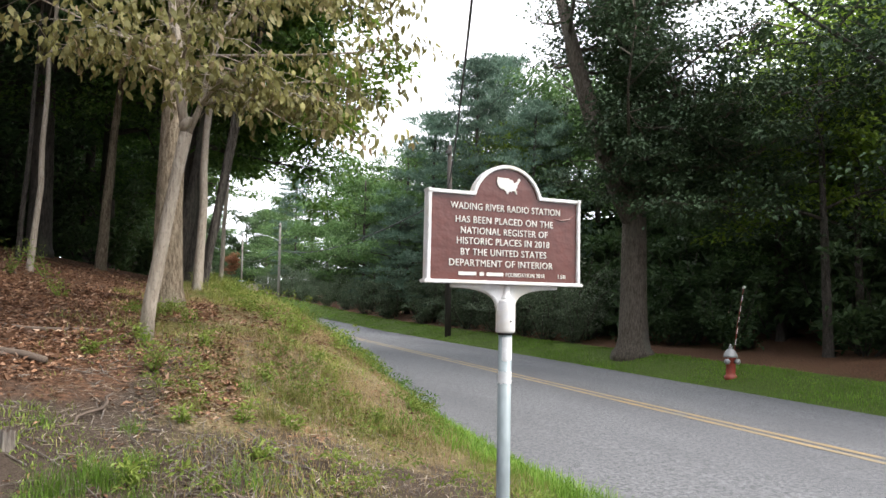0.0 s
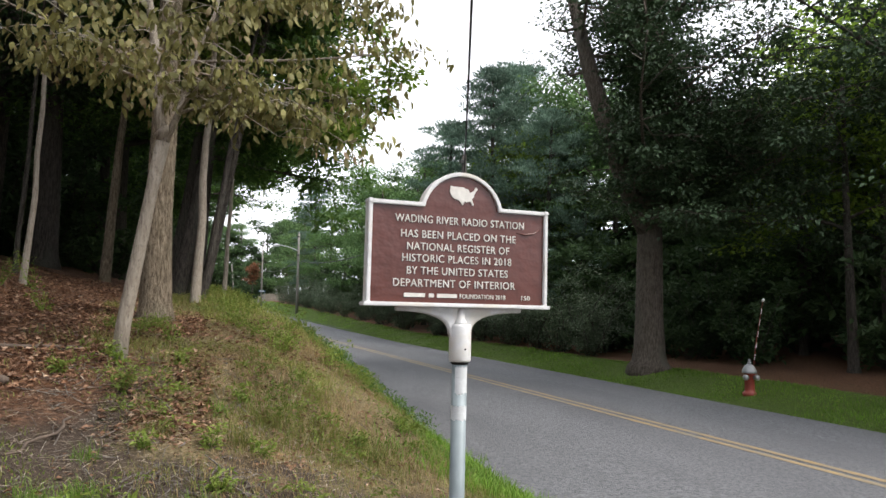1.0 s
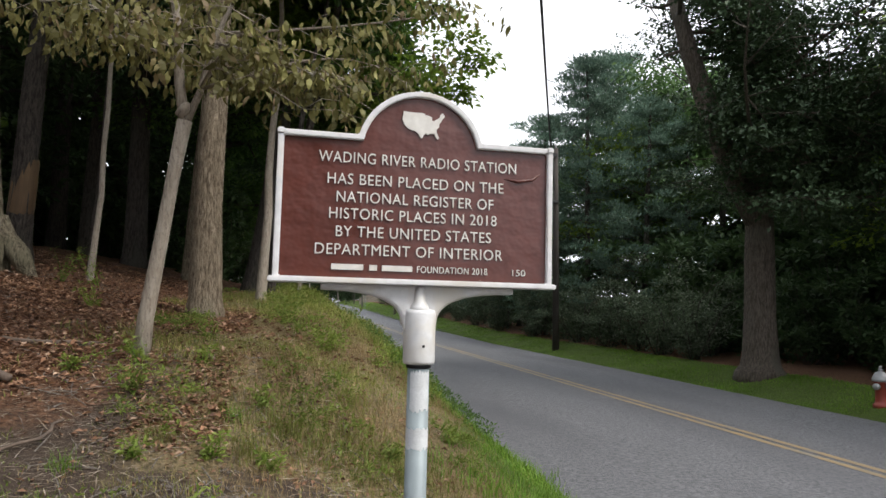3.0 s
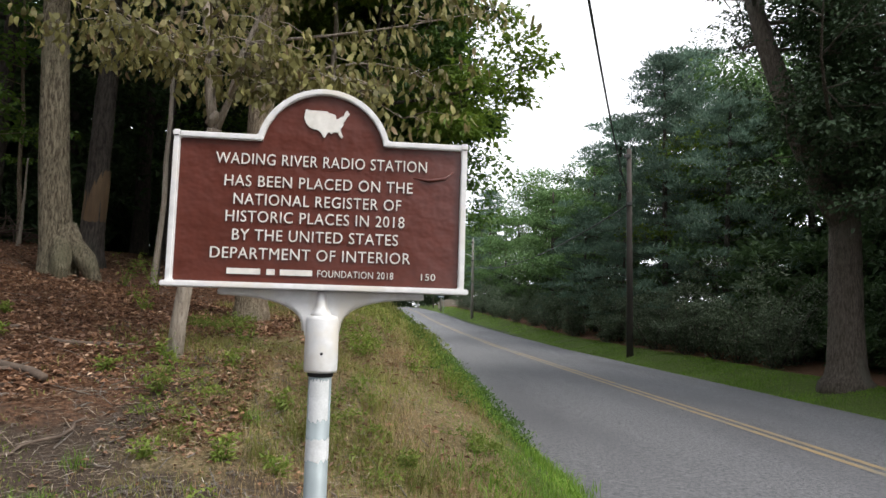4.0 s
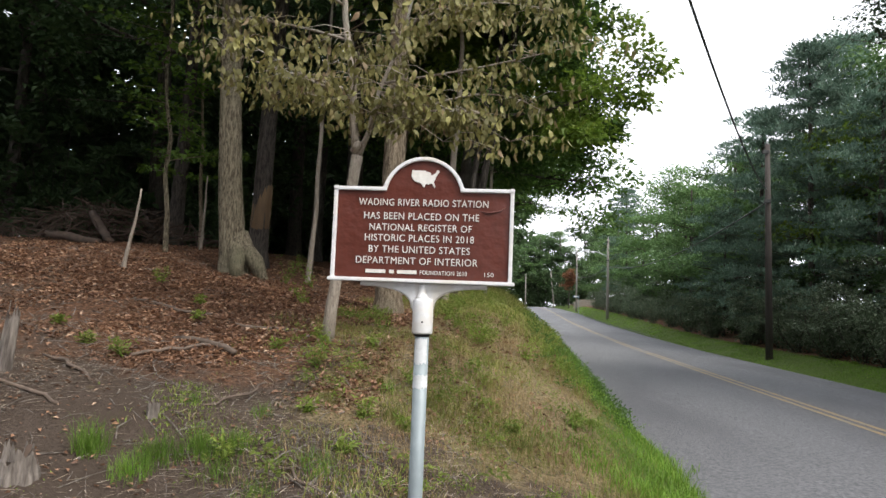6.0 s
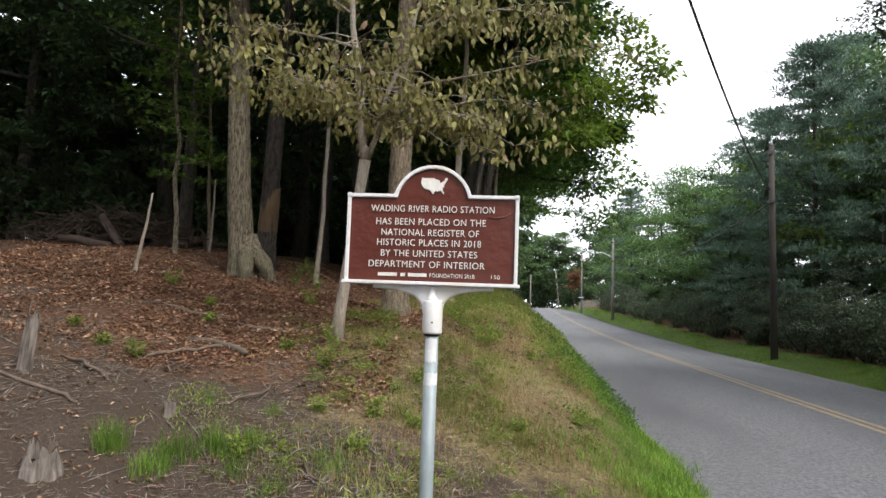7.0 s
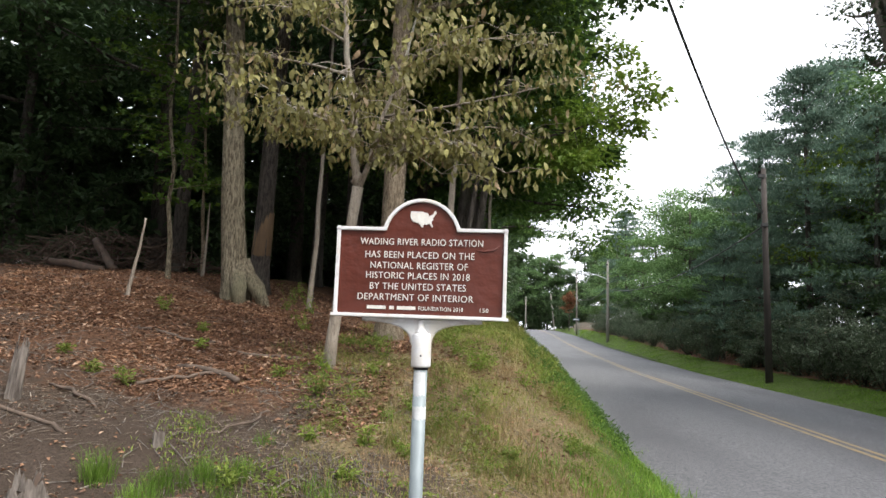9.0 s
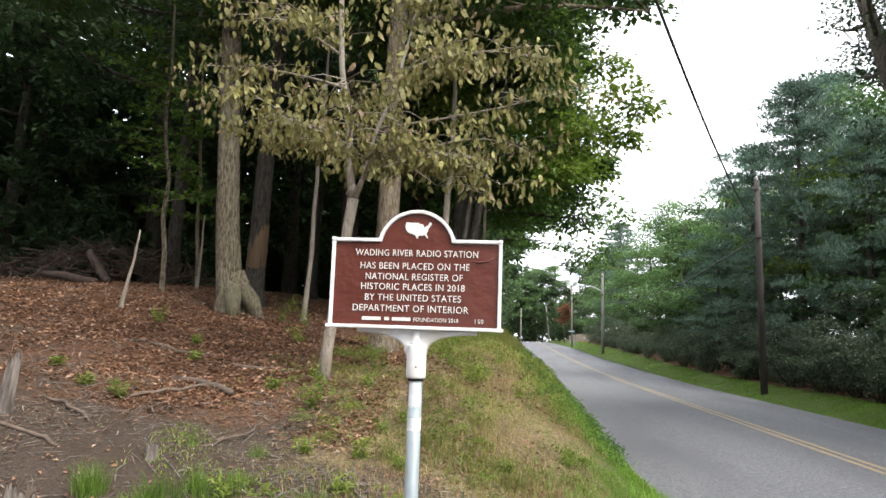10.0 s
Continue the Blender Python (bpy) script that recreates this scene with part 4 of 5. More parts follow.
plant_all(bush, [(13.75, 20.6, 0.8), (13.95, 22.6, 0.9), (13.85, 26.8, 1.0), (15.05, 21.6, 1.0), (13.85, 30, 0.95), (13.75, 35.5, 0.95), (13.75, 41.5, 1), (13.95, 47.5, 1), (13.85, 53, 1), (13.95, 58.5, 1.1), (13.85, 64.5, 1.1), (14.05, 70, 1.1), (13.95, 78, 1.1), (13.85, 84, 1.1), (13.95, 91, 1.2), (13.75, 98, 1.2)], 10, 0.22)
plant_all(bush_b, [(15.05, 27.5, 0.95), (14.45, 36.2, 1), (14.45, 43.8, 1), (14.45, 55.5, 1.1), (14.45, 67, 1.1), (14.55, 73, 1.1), (14.45, 80.5, 1.2), (14.65, 88, 1.2)], 11, 0.25)
plant_all(dark_bush, [(16.3, 15.8, 0.7), (15.7, 17.8, 0.7), (17.5, 18.5, 1.1), (20, 14.5, 1.2), (22, 11, 1.3), (19, 8, 1.2), (24, 5, 1.4), (18.5, 21.5, 1.2), (24, 17, 1.4), (17.5, 12.5, 0.8), (21, 2, 1.3), (18.5, 3.5, 1.1), (26.5, 8, 1.5), (17, 23.5, 1.2)], 12)

canopy = broadleaf(89, "tall shady tree with a thin dark canopy", stand(16.4, 10.5), 14, 0.2, 5.4, 4.8, 84, 90, 0.14, LEAF_SHADE, BARK_DARK, group="shady trees across the road", spread=1.2)
plant_all(canopy, [(17.5, 5, 1), (17.5, 22, 0.9)], 16)
low_shade = broadleaf(92, "low spreading dark tree in deep shade", stand(16.6, 12.9), 8.2, 0.13, 2.8, 3.5, 90, 90, 0.15, LEAF_SHADE, BARK_DARK, group="low shade trees across the road", low=0.5, spread=1.1)
# copies mostly out of view, added to keep light off the verge
plant_all(low_shade, [(16.0, 7.8, 1.0), (16.4, 3.2, 1.0)], 36)
plant_all(dark_bush, [(22, 14.5, 1.4), (24, 11, 1.5), (26, 18, 1.7), (28, 14, 1.8), (28, 9, 1.8), (30, 21, 2), (33, 15, 2.2), (33, 9, 2.2), (30, 4, 2), (26, 3, 1.7), (24, 22, 1.7), (20, 17.5, 1.3), (36, 20, 2.4), (37, 12, 2.4), (36, 5, 2.4), (27, 25, 2.1), (22, 26, 1.9), (19, 27, 1.4), (24, 30, 2.2), (28, 34, 2.4), (33, 30, 2.6), (21, 23, 1.5), (30, 26, 2.3), (26, 37, 2.4), (29, 42, 2.6), (23, 33, 2.2)], 17)
# more cover deep in the wood on the bank
plant_all(dark_bush, [(-14.7, 25, 1.8), (-10, 18.3, 1.1), (-12.5, 22, 1.5), (-8.5, 22.5, 1.2), (-6, 19, 0.8), (-10, 25, 1.5), (-9.6, 16.2, 0.9), (-12, 14.2, 0.9), (-5, 24.5, 1.2), (-6, 34, 2.0), (-13, 38, 2.2), (-20, 34, 2.3), (-26, 29, 2.3), (-17, 22.5, 1.6), (-21, 22, 1.8), (-26, 22, 2.1), (-11, 30, 1.9), (-4.5, 29, 1.5), (-29, 15, 2.2), (-25, 12, 1.9), (-18, 14.5, 1.5), (-9, 26.5, 1.5), (-14, 29, 1.8), (-23, 35, 2.4), (-33, 24, 2.6), (-1.8, 41, 1.9), (-8, 43, 2.2), (-5.5, 46, 2.6), (-7, 50, 2.8), (-2, 51, 2.6)], 18)

plant_all(dark_bush, [(17.2 + 0.5 * math.sin(2.3 * k), 24 + 4.2 * k, 1.15 + 0.2 * math.sin(1.7 * k)) for k in range(17)] + [(15.9, 22.4, 0.8), (16.8, 25.6, 1.0), (15.6, 19.6, 0.75)], 34)
plant_all(side_b, [(7, 192, 1.6), (11.5, 190, 1.7), (3, 190, 1.5), (9, 180, 1.7), (14, 178, 1.6), (5, 176, 1.5)], 35)
# trees that close the far end of the road
plant_all(coarse_tree, [(-4, 172, 1.4), (2, 182, 1.5), (8, 186, 1.45), (14, 182, 1.35), (20, 172, 1.4), (24, 160, 1.3), (-3, 150, 1.2), (21, 140, 1.2), (28, 176, 1.5)], 13)
plant_all(dark_bush, [(-2, 170, 2.2), (2, 172, 2.4), (6, 173, 2.5), (10, 172, 2.4), (14, 170, 2.5), (17, 166, 2.4), (20, 160, 2.4), (13, 140, 1.6), (16, 150, 2.2), (15, 133, 1.6)], 33)
plant_all(coarse_tree, [(5, 178, 1.2), (11, 178, 1.15), (-2, 130, 1.0), (-1, 115, 1.05), (-1.5, 141, 1.0), (19, 131, 1.1)], 14)
# unseen trees beside and behind the viewer, added to dim sign reflections and slope
plant_all(coarse_tree, [(1.5, -17, 1.0), (-4, -13, 0.9), (-14, -14, 1), (-10, 4, 0.9), (-9.5, -3, 0.95), (-8, -19, 1.1), (-2, -20, 1.0), (-0.5, -27, 1.1), (-16, -4, 1), (-18, 4, 1.0), (24, -14, 1.1), (-5, -26, 1.2), (-20, -10, 1.2), (19.5, -12, 1)], 15)
single_orange = broadleaf(88, "small orange autumn tree at the far end", stand(12.5, 128), 7.4, 0.1, 3.6, 0.9, 34, 60, 0.26, LEAF_ORANGE, BARK_DARK, category="tree", name="autumn_tree")


# ---- poles, wires, hydrant ----
def utility_pole(name, x, y, height, r, wood, label, lean=(0, 0), arm=False, group="utility poles"):
    ob = thing(name, pose(x, y, on_ground(x, y)), label, "utility pole", group)
    part("pole", Geo().tube([(0, 0, -0.3), (lean[0] * 0.5, lean[1] * 0.5, height / 2), (lean[0], lean[1], height)], [r, r * 0.86, r * 0.7], 14), wood, ob, shade=True)
    top = height
    part("insulator", Geo().lathe([(0.02, top), (0.05, top + 0.04), (0.03, top + 0.08), (0.055, top + 0.12), (0.02, top + 0.2)], 10, lean), ALUMINIUM, ob, shade=True)
    part("cable_clamp", Geo().block(lean[0] * 0.72 - 0.2, lean[0] * 0.72 + 0.06, lean[1] * 0.72 - 0.22, lean[1] * 0.72 - 0.1, height * 0.72, height * 0.72 + 0.14), CABLE, ob, bevel=0.02)
    part("pin_bracket", Geo().block(lean[0] - 0.26, lean[0] + 0.02, lean[1] - 0.16, lean[1] - 0.08, height - 0.42, height - 0.26), CABLE, ob, bevel=0.02)
    if arm:
        bracket = part("lamp_arm", Geo().tube([(0, 0, 6.75), (-0.5, 0.05, 7.0), (-1.3, 0.15, 7.3), (-2.1, 0.25, 7.35)], [0.04, 0.035, 0.03, 0.03], 8), ALUMINIUM, ob, "pale curved lamp arm", shade=True)
        part("lamp_head", Geo().tube([(-2.0, 0.24, 7.37), (-2.2, 0.27, 7.4), (-2.55, 0.3, 7.36), (-2.75, 0.33, 7.3)], [0.06, 0.13, 0.15, 0.05], 10), ALUMINIUM, bracket, shade=True)
    return ob


utility_pole("utility_pole", 12.28, 28.4, 8.65, 0.145, POLEWOOD, "dark brown wooden utility pole on the grass verge")
utility_pole("street_lamp_pole", 12.36, 75.5, 8.7, 0.16, GREYPOLE, "weathered utility pole with a curved street lamp arm", arm=True)
utility_pole("utility_pole", 12.0, 108, 9.6, 0.14, GREYPOLE, "pale weathered utility pole far down the road")
utility_pole("utility_pole", 11.6, 158, 8.4, 0.16, GREYPOLE, "pale utility pole leaning over at the far bend", (-0.9, 0))
utility_pole("utility_pole", 5.2, 165, 8.0, 0.16, GREYPOLE, "pale utility pole at the far bend")


def wire(name, a, b, sag, r, label, steps=24):
    pts = []
    for i in range(steps + 1):
        u = i / steps
        p = np.array(a) + (np.array(b) - np.array(a)) * u
        p[2] -= sag * 4 * u * (1 - u)
        pts.append(p)
    return single(name, Geo().tube(pts, [r] * len(pts), 6), CABLE, Matrix(), label, "cable", "overhead cables", shade=True)


wire("overhead_cable", (12.15, 28.2, 6.48), (-6.29, -17, 9.88), 2.159, 0.022, "thick black cable crossing high over the road", 40)
wire("overhead_wire", (12.28, 28.4, 8.6), (3.9, -17, 8.4), 0.35, 0.008, "thin overhead wire above the road")
wire("overhead_cable", (12.28, 28.5, 6.0), (12.36, 75.4, 6.2), 1.1, 0.03, "sagging black cable between two poles", 40)
wire("overhead_cable", (12.36, 75.6, 6.3), (12.0, 107.9, 6.6), 0.7, 0.03, "sagging black cable between far poles", 30)


def hydrant():
    x, y = 12.36, 12.08
    ob = thing("fire_hydrant", pose(x, y, on_ground(x, y), 0, 0, 20), "red fire hydrant with silver bonnet and a striped marker rod", "hydrant")
    part("barrel", Geo().lathe([(0.15, -0.05), (0.15, 0.03), (0.115, 0.05), (0.105, 0.1), (0.105, 0.42), (0.125, 0.43), (0.125, 0.46), (0.1, 0.47)], 20), RED, ob, "faded red iron barrel", shade=True)
    part("bonnet", Geo().lathe([(0.15, 0.46), (0.155, 0.5), (0.14, 0.53), (0.12, 0.58), (0.08, 0.63), (0.04, 0.655), (0.03, 0.66)], 20), SILVER, ob, "silver painted bonnet", shade=True)
    part("operating_nut", Geo().lathe([(0.028, 0.655), (0.045, 0.67), (0.045, 0.69), (0.024, 0.7), (0.03, 0.74), (0.012, 0.76)], 8), SILVER, ob)
    for dx, dy in ((1, 0), (-1, 0), (0, -1)):
        part("outlet_cap", Geo().tube([(0.09 * dx, 0.09 * dy, 0.37), (0.15 * dx, 0.15 * dy, 0.37), (0.152 * dx, 0.152 * dy, 0.37), (0.2 * dx, 0.2 * dy, 0.37), (0.22 * dx, 0.22 * dy, 0.37)], [0.045, 0.045, 0.065, 0.062, 0.025], 10), SILVER, ob, "silver outlet cap", shade=True)
    rod = part("marker_rod", Geo().tube([(0.13, -0.02, 0.5), (0.2, -0.08, 1.2), (0.3, -0.2, 2.06)], [0.006, 0.0055, 0.0055], 6), RED, ob, "leaning red and white striped rod")
    for u in (0.06, 0.24, 0.42, 0.6, 0.78):
        a, b = np.array((0.145, -0.034, 0.66)), np.array((0.3, -0.2, 2.06))
        part("white_band", Geo().tube([a + (b - a) * u, a + (b - a) * (u + 0.09)], [0.0075, 0.0075], 6), SIGN_WHITE, rod)
    part("reflector", Geo().tube([(0.28, -0.2, 2.05), (0.34, -0.2, 2.075)], [0.03, 0.03], 8), SIGN_WHITE, rod, "small pale reflector at the tip")


hydrant()


def far_fence():
    for i in range(12):
        x = 12.6 + 0.62 * i
        y = 116 + 0.25 * i
        ob = thing("fence_panel", pose(x, y, on_ground(x, y)), "pale weathered board fence panel", "fence", "far fence panels")
        part("rail", Geo().block(-0.31, 0.31, 0.02, 0.07, 0.9, 1.0), FENCEWOOD, ob)
        part("post", Geo().block(-0.31, -0.21, 0.02, 0.12, -0.2, 1.25), FENCEWOOD, ob)
        for k in range(4):
            part("board", Geo().block(-0.29 + 0.15 * k, -0.16 + 0.15 * k, -0.02, 0.01, 0.05, 1.15 + 0.02 * (k % 2)), FENCEWOOD, ob)
    ob = thing("street_name_sign", pose(11.6, 100, on_ground(11.6, 100)), "small dark blue street sign on a thin post", "sign")
    part("post", Geo().tube([(0, 0, -0.2), (0, 0, 2.6)], [0.03, 0.03], 8), STEEL, ob)
    part("blade", Geo().block(-0.85, 0.1, -0.02, 0.02, 2.35, 2.62), SIGN_BLUE, ob, bevel=0.01)
    part("plain_bar", Geo().block(-0.72, -0.05, -0.027, -0.022, 2.43, 2.54), SIGN_WHITE, ob)


far_fence()


# ---- dead wood on the slope ----
def dead_stump(name, x, y, height, r, label, seed, jag=0.35, tilt=(0, 0)):
    """A hollow-topped, splintered stump."""
    rng = np.random.default_rng(seed)
    ob = thing(name, pose(x, y, on_ground(x, y), *tilt), label, "stump")
    n, geo, verts = 64, Geo(), []
    ang = np.arange(n) * 2 * math.pi / n
    lobes = 1 + 0.1 * np.sin(3 * ang + rng.random() * 6) + 0.08 * np.sin(7 * ang + rng.random() * 6)
    tops = height * (1 - jag * (0.5 + 0.5 * np.sin(2 * ang + 1) * np.sin(5 * ang)) - 0.1 * rng.random(n))
    for z, k in ((-0.15, 1.25), (0.0, 1.14), (0.25, 1.05), (0.55, 1.0), (0.8, 0.98)):
        ridge = lobes * (1 + 0.035 * rng.normal(size=n) * (1 if z > 0 else 0.4) + 0.02 * np.sin(17 * ang))
        verts += [(r * k * ridge[j] * math.cos(ang[j]), r * k * ridge[j] * math.sin(ang[j]), z if z < 0 else z * tops[j]) for j in range(n)]
    verts += [(r * 0.93 * lobes[j] * math.cos(ang[j]), r * 0.93 * lobes[j] * math.sin(ang[j]), tops[j]) for j in range(n)]
    verts += [(r * 0.62 * math.cos(ang[j]), r * 0.62 * math.sin(ang[j]), tops[j] * (0.7 + 0.25 * rng.random())) for j in range(n)]
    verts += [(r * 0.3 * math.cos(ang[j]), r * 0.3 * math.sin(ang[j]), height * 0.1) for j in range(n)]
    faces = [(i * n + j, i * n + (j + 1) % n, (i + 1) * n + (j + 1) % n, (i + 1) * n + j) for i in range(5) for j in range(n)]
    part("wood", geo.add(verts[:6 * n], faces), DEADWOOD, ob, shade=True)
    inner = [(i * n + j, i * n + (j + 1) % n, (i + 1) * n + (j + 1) % n, (i + 1) * n + j) for i in range(2) for j in range(n)] + [tuple(range(2 * n, 3 * n))]
    # darker material than the outside, so the recess's shade is in the colour
    part("hollow", Geo().add(verts[5 * n:], inner), TWIG, ob, "hollow with its shade put into a dark colour", shade=True)
    sliver = Geo()
    for j in range(9):
        a = rng.random() * 6.28
        p = (r * 0.8 * math.cos(a), r * 0.8 * math.sin(a), height * 0.5)
        sliver.tube([p, (p[0] * 1.02, p[1] * 1.02, height * (0.85 + 0.25 * rng.random()))], [0.02 * r / 0.13 + 0.004, 0.002], 4)
    tagged(part("splinters", sliver, DEADWOOD, ob), kind="stuff")
    return ob


dead_stump("tree_stump", -0.98, 4.05, 0.2, 0.105, "grey splintered old tree stump", 91, 0.62)
dead_stump("snag", -2.04, 5.21, 0.52, 0.05, "short broken grey post-like snag", 92, 0.2, (0, 6, 0))
dead_stump("tree_stump", -0.63, 5.02, 0.12, 0.04, "tiny cut sapling stump", 93, 0.15)


def fallen(name, pts, r, label, seed, category="branch", sides=7, wood=None):
    rng = np.random.default_rng(seed)
    line = []
    for (x, y, lift), (x2, y2, lift2) in zip(pts, pts[1:]):
        for i in range(4):
            u = i / 4
            xx, yy = x + (x2 - x) * u + 0.02 * rng.normal(), y + (y2 - y) * u + 0.02 * rng.normal()
            line.append((xx, yy, on_ground(xx, yy) + lift + (lift2 - lift) * u + r * 0.55))
    x, y, lift = pts[-1]
    line.append((x, y, on_ground(x, y) + lift + r * 0.4))
    n = len(line)
    return single(name, Geo().tube(line, [r * (0.75 + 0.35 * math.sin(2.6 * i / n + 0.3)) for i in range(n)], sides, 0.25, rng), wood or (TWIG if category == "log" else BRANCH), Matrix(), label, category, shade=True)


fallen("fallen_branch", [(-1.42, 6.9, 0.0), (-0.64, 6.56, 0.03)], 0.032, "thick weathered fallen branch on leaf litter", 101)
fallen("fallen_branch", [(-1.55, 6.05, 0), (-1.2, 6.35, 0.03), (-0.95, 6.7, 0.02)], 0.018, "thin grey fallen branch", 102)
fallen("fallen_branch", [(-2.1, 5.75, 0.02), (-1.75, 5.62, 0.03), (-1.4, 5.38, 0)], 0.016, "crooked grey fallen branch", 103)
fallen("fallen_branch", [(-2.3, 5.05, 0), (-1.6, 4.95, 0.01), (-1.3, 4.85, 0)], 0.016, "pale dry stick on bare soil", 104)
fallen("fallen_branch", [(-0.4, 5.35, 0), (-0.2, 5.75, 0.05), (-0.1, 6.0, 0.08)], 0.011, "thin dry stick on bare soil", 105)
fallen("fallen_branch", [(-1.2, 7.6, 0), (-0.7, 7.45, 0.02), (-0.2, 7.5, 0)], 0.02, "thin grey fallen branch", 106)
fallen("fallen_branch", [(-2.6, 8.1, 0), (-1.9, 7.9, 0.02), (-1.4, 7.95, 0)], 0.02, "thin grey fallen branch", 107)
fallen("fallen_branch", [(0.3, 4.75, 0), (0.6, 4.6, 0.02), (0.85, 4.4, 0)], 0.011, "thin dry stick beside the marker", 108)
fallen("fallen_log", [(-6.0, 12.9, 0.0), (-6.5, 13.4, 0.25), (-7.0, 13.8, 0.6)], 0.08, "dark fallen log leaning on a brush pile", 109, "log", 9)
fallen("fallen_log", [(-8.0, 13.6, 0.1), (-7.0, 13.0, 0.08), (-6.1, 12.7, 0.0)], 0.075, "dark fallen log at the wood's edge", 110, "log", 9)


def brush_pile():
    rng = np.random.default_rng(121)
    x0, y0 = -7.3, 14.9
    ob = thing("brush_pile", pose(x0, y0, on_ground(x0, y0)), "heap of dead brown branches under the trees", "brush pile", kind="stuff")
    geo = Geo()
    for i in range(420):
        a, d = rng.random() * 6.28, 2.6 * rng.random() ** 0.6
        p = np.array((d * math.cos(a), 0.7 * d * math.sin(a), 0.0))
        p[2] = on_ground(x0 + p[0], y0 + p[1]) - on_ground(x0, y0) + max(0.0, 0.95 * (1 - (d / 2.8) ** 2)) * rng.random() ** 0.5
        v = rng.normal(size=3) * [1, 1, 0.35]
        v /= np.linalg.norm(v)
        ln = 0.35 + 0.8 * rng.random()
        r = 0.006 + 0.016 * rng.random() ** 2
        geo.tube([p - v * ln / 2, p + rng.normal(size=3) * 0.05, p + v * ln / 2], [r, r * 0.9, r * 0.4], 4)
    part("branches", geo, TWIG, ob)


brush_pile()


# ---- ground cover ----
def blades(rng, x, y, height, width, bend=0.5, lean=None):
    """Bent grass blades rooted at the given places."""
    n = len(x)
    z = ground_z(x, y) - 0.012
    a = rng.random(n) * 6.2832
    out = np.stack([np.cos(a), np.sin(a), np.zeros(n)], 1) * (height * bend * (0.3 + 0.9 * rng.random(n)))[:, None]
    if lean is not None:
        out = out + lean
    side = np.stack([-np.sin(a), np.cos(a), np.zeros(n)], 1) * (width / 2)[:, None]
    base = np.stack([x, y, z], 1)
    mid = base + out * 0.35 + np.stack([0 * x, 0 * x, height * 0.6], 1)
    tip = base + out + np.stack([0 * x, 0 * x, height * (0.78 + 0.22 * rng.random(n))], 1)
    verts = np.stack([base - side, base + side, mid + side * 0.8, mid - side * 0.8, tip], 1).reshape(-1, 3)
    k = np.arange(n)[:, None] * 5
    return verts, np.concatenate([k + [0, 1, 2], k + [0, 2, 3], k + [3, 2, 4]], 1).reshape(-1, 3)


def sow(name, seed, areas, material, label, size=(0.06, 0.14), width=0.006, keep=None, bend=0.55):
    """Grass over rectangles of the plan: x0, x1, y0, y1, count."""
    rng = np.random.default_rng(seed)
    geo = Geo()
    for x0, x1, y0, y1, count in areas:
        x, y = x0 + (x1 - x0) * rng.random(count), y0 + (y1 - y0) * rng.random(count)
        if keep is not None:
            ok = keep(x, y, rng)
            x, y = x[ok], y[ok]
        n = len(x)
        patchy = 0.65 + 0.5 * np.sin(1.9 * x + 0.7 * y) * np.sin(1.3 * y - 0.6 * x)
        h = (size[0] + (size[1] - size[0]) * rng.random(n)) * np.clip(patchy, 0.35, 1.2)
        geo.arrays(*blades(rng, x, y, h, np.full(n, width) * (0.7 + 0.6 * rng.random(n)), bend))
    return single(name, geo, material, Matrix(), label, "grass", kind="stuff")


def edge_fade(x, y, rng):
    ragged = 4.13 + 0.14 * np.sin(3.1 * y) * np.sin(0.9 * y) + 0.09 * np.sin(7.7 * y + 1) + 0.06 * np.sin(15.1 * y) + 0.05 * rng.normal(size=len(x))
    return (x < ragged) & (rng.random(len(x)) < np.clip((x - 2.7 + 0.35 * np.sin(2.1 * y) + 0.2 * np.sin(5.3 * y + 2 * x)) / 0.9, 0.03, 1))


def worn(x, y):
    """Bare trodden patches on the bank."""
    near = np.exp(-((x - 1.8) / 0.65) ** 2 - ((y - 5.1) / 0.75) ** 2) + np.exp(-((x - 0.5) / 0.6) ** 2 - ((y - 5.5) / 0.5) ** 2)
    return np.clip(near + np.exp(-((x - 2.5) / 0.3) ** 2 - ((y - 7.7) / 0.6) ** 2), 0, 1) * 0.95


def patches(x, y, rng):
    v = np.sin(1.7 * x + 2.1 * y + 0.5) * np.sin(2.6 * x - 1.1 * y) + 0.5 * np.sin(4.1 * y + 0.7 * x)
    return rng.random(len(x)) < np.clip(0.25 + 0.75 * v, 0.03, 1) * np.clip((x + 1.2 + 0.25 * (y - 7)) / 1.8, 0, 1) * np.clip((y - 3.6) / 2.2, 0.25, 1) * (1 - worn(x, y))


def feathery(x, y, rng):
    v = np.sin(2.9 * x + 1.3 * y + 1.2) * np.sin(2.2 * y - 1.5 * x) + 0.6 * np.sin(5.7 * x - 3.3 * y) + 0.5
    return rng.random(len(x)) < np.clip(v, 0.04, 1) * np.clip((x + 0.1) / 1.3, 0, 1) * np.clip((y - 4.5) / 0.9, 0, 1) * (1 - worn(x, y))


sow("grass", 131, [(2.3, 4.4, 1.5, 8, 23000), (2.3, 4.4, 8, 14, 14000), (2.4, 4.4, 14, 30, 10000)], GRASS_GREEN, "lush green grass along the road edge", (0.06, 0.27), 0.008, edge_fade, 0.7)
sow("grass", 132, [(-0.8, 3.2, 3.2, 9, 34000), (-0.4, 3.2, 9, 16, 20000), (3.2, 4.1, 3, 12, 6000)], GRASS_MIX, "sparse weedy grass on the bank", (0.04, 0.15), 0.007, patches, 0.95)
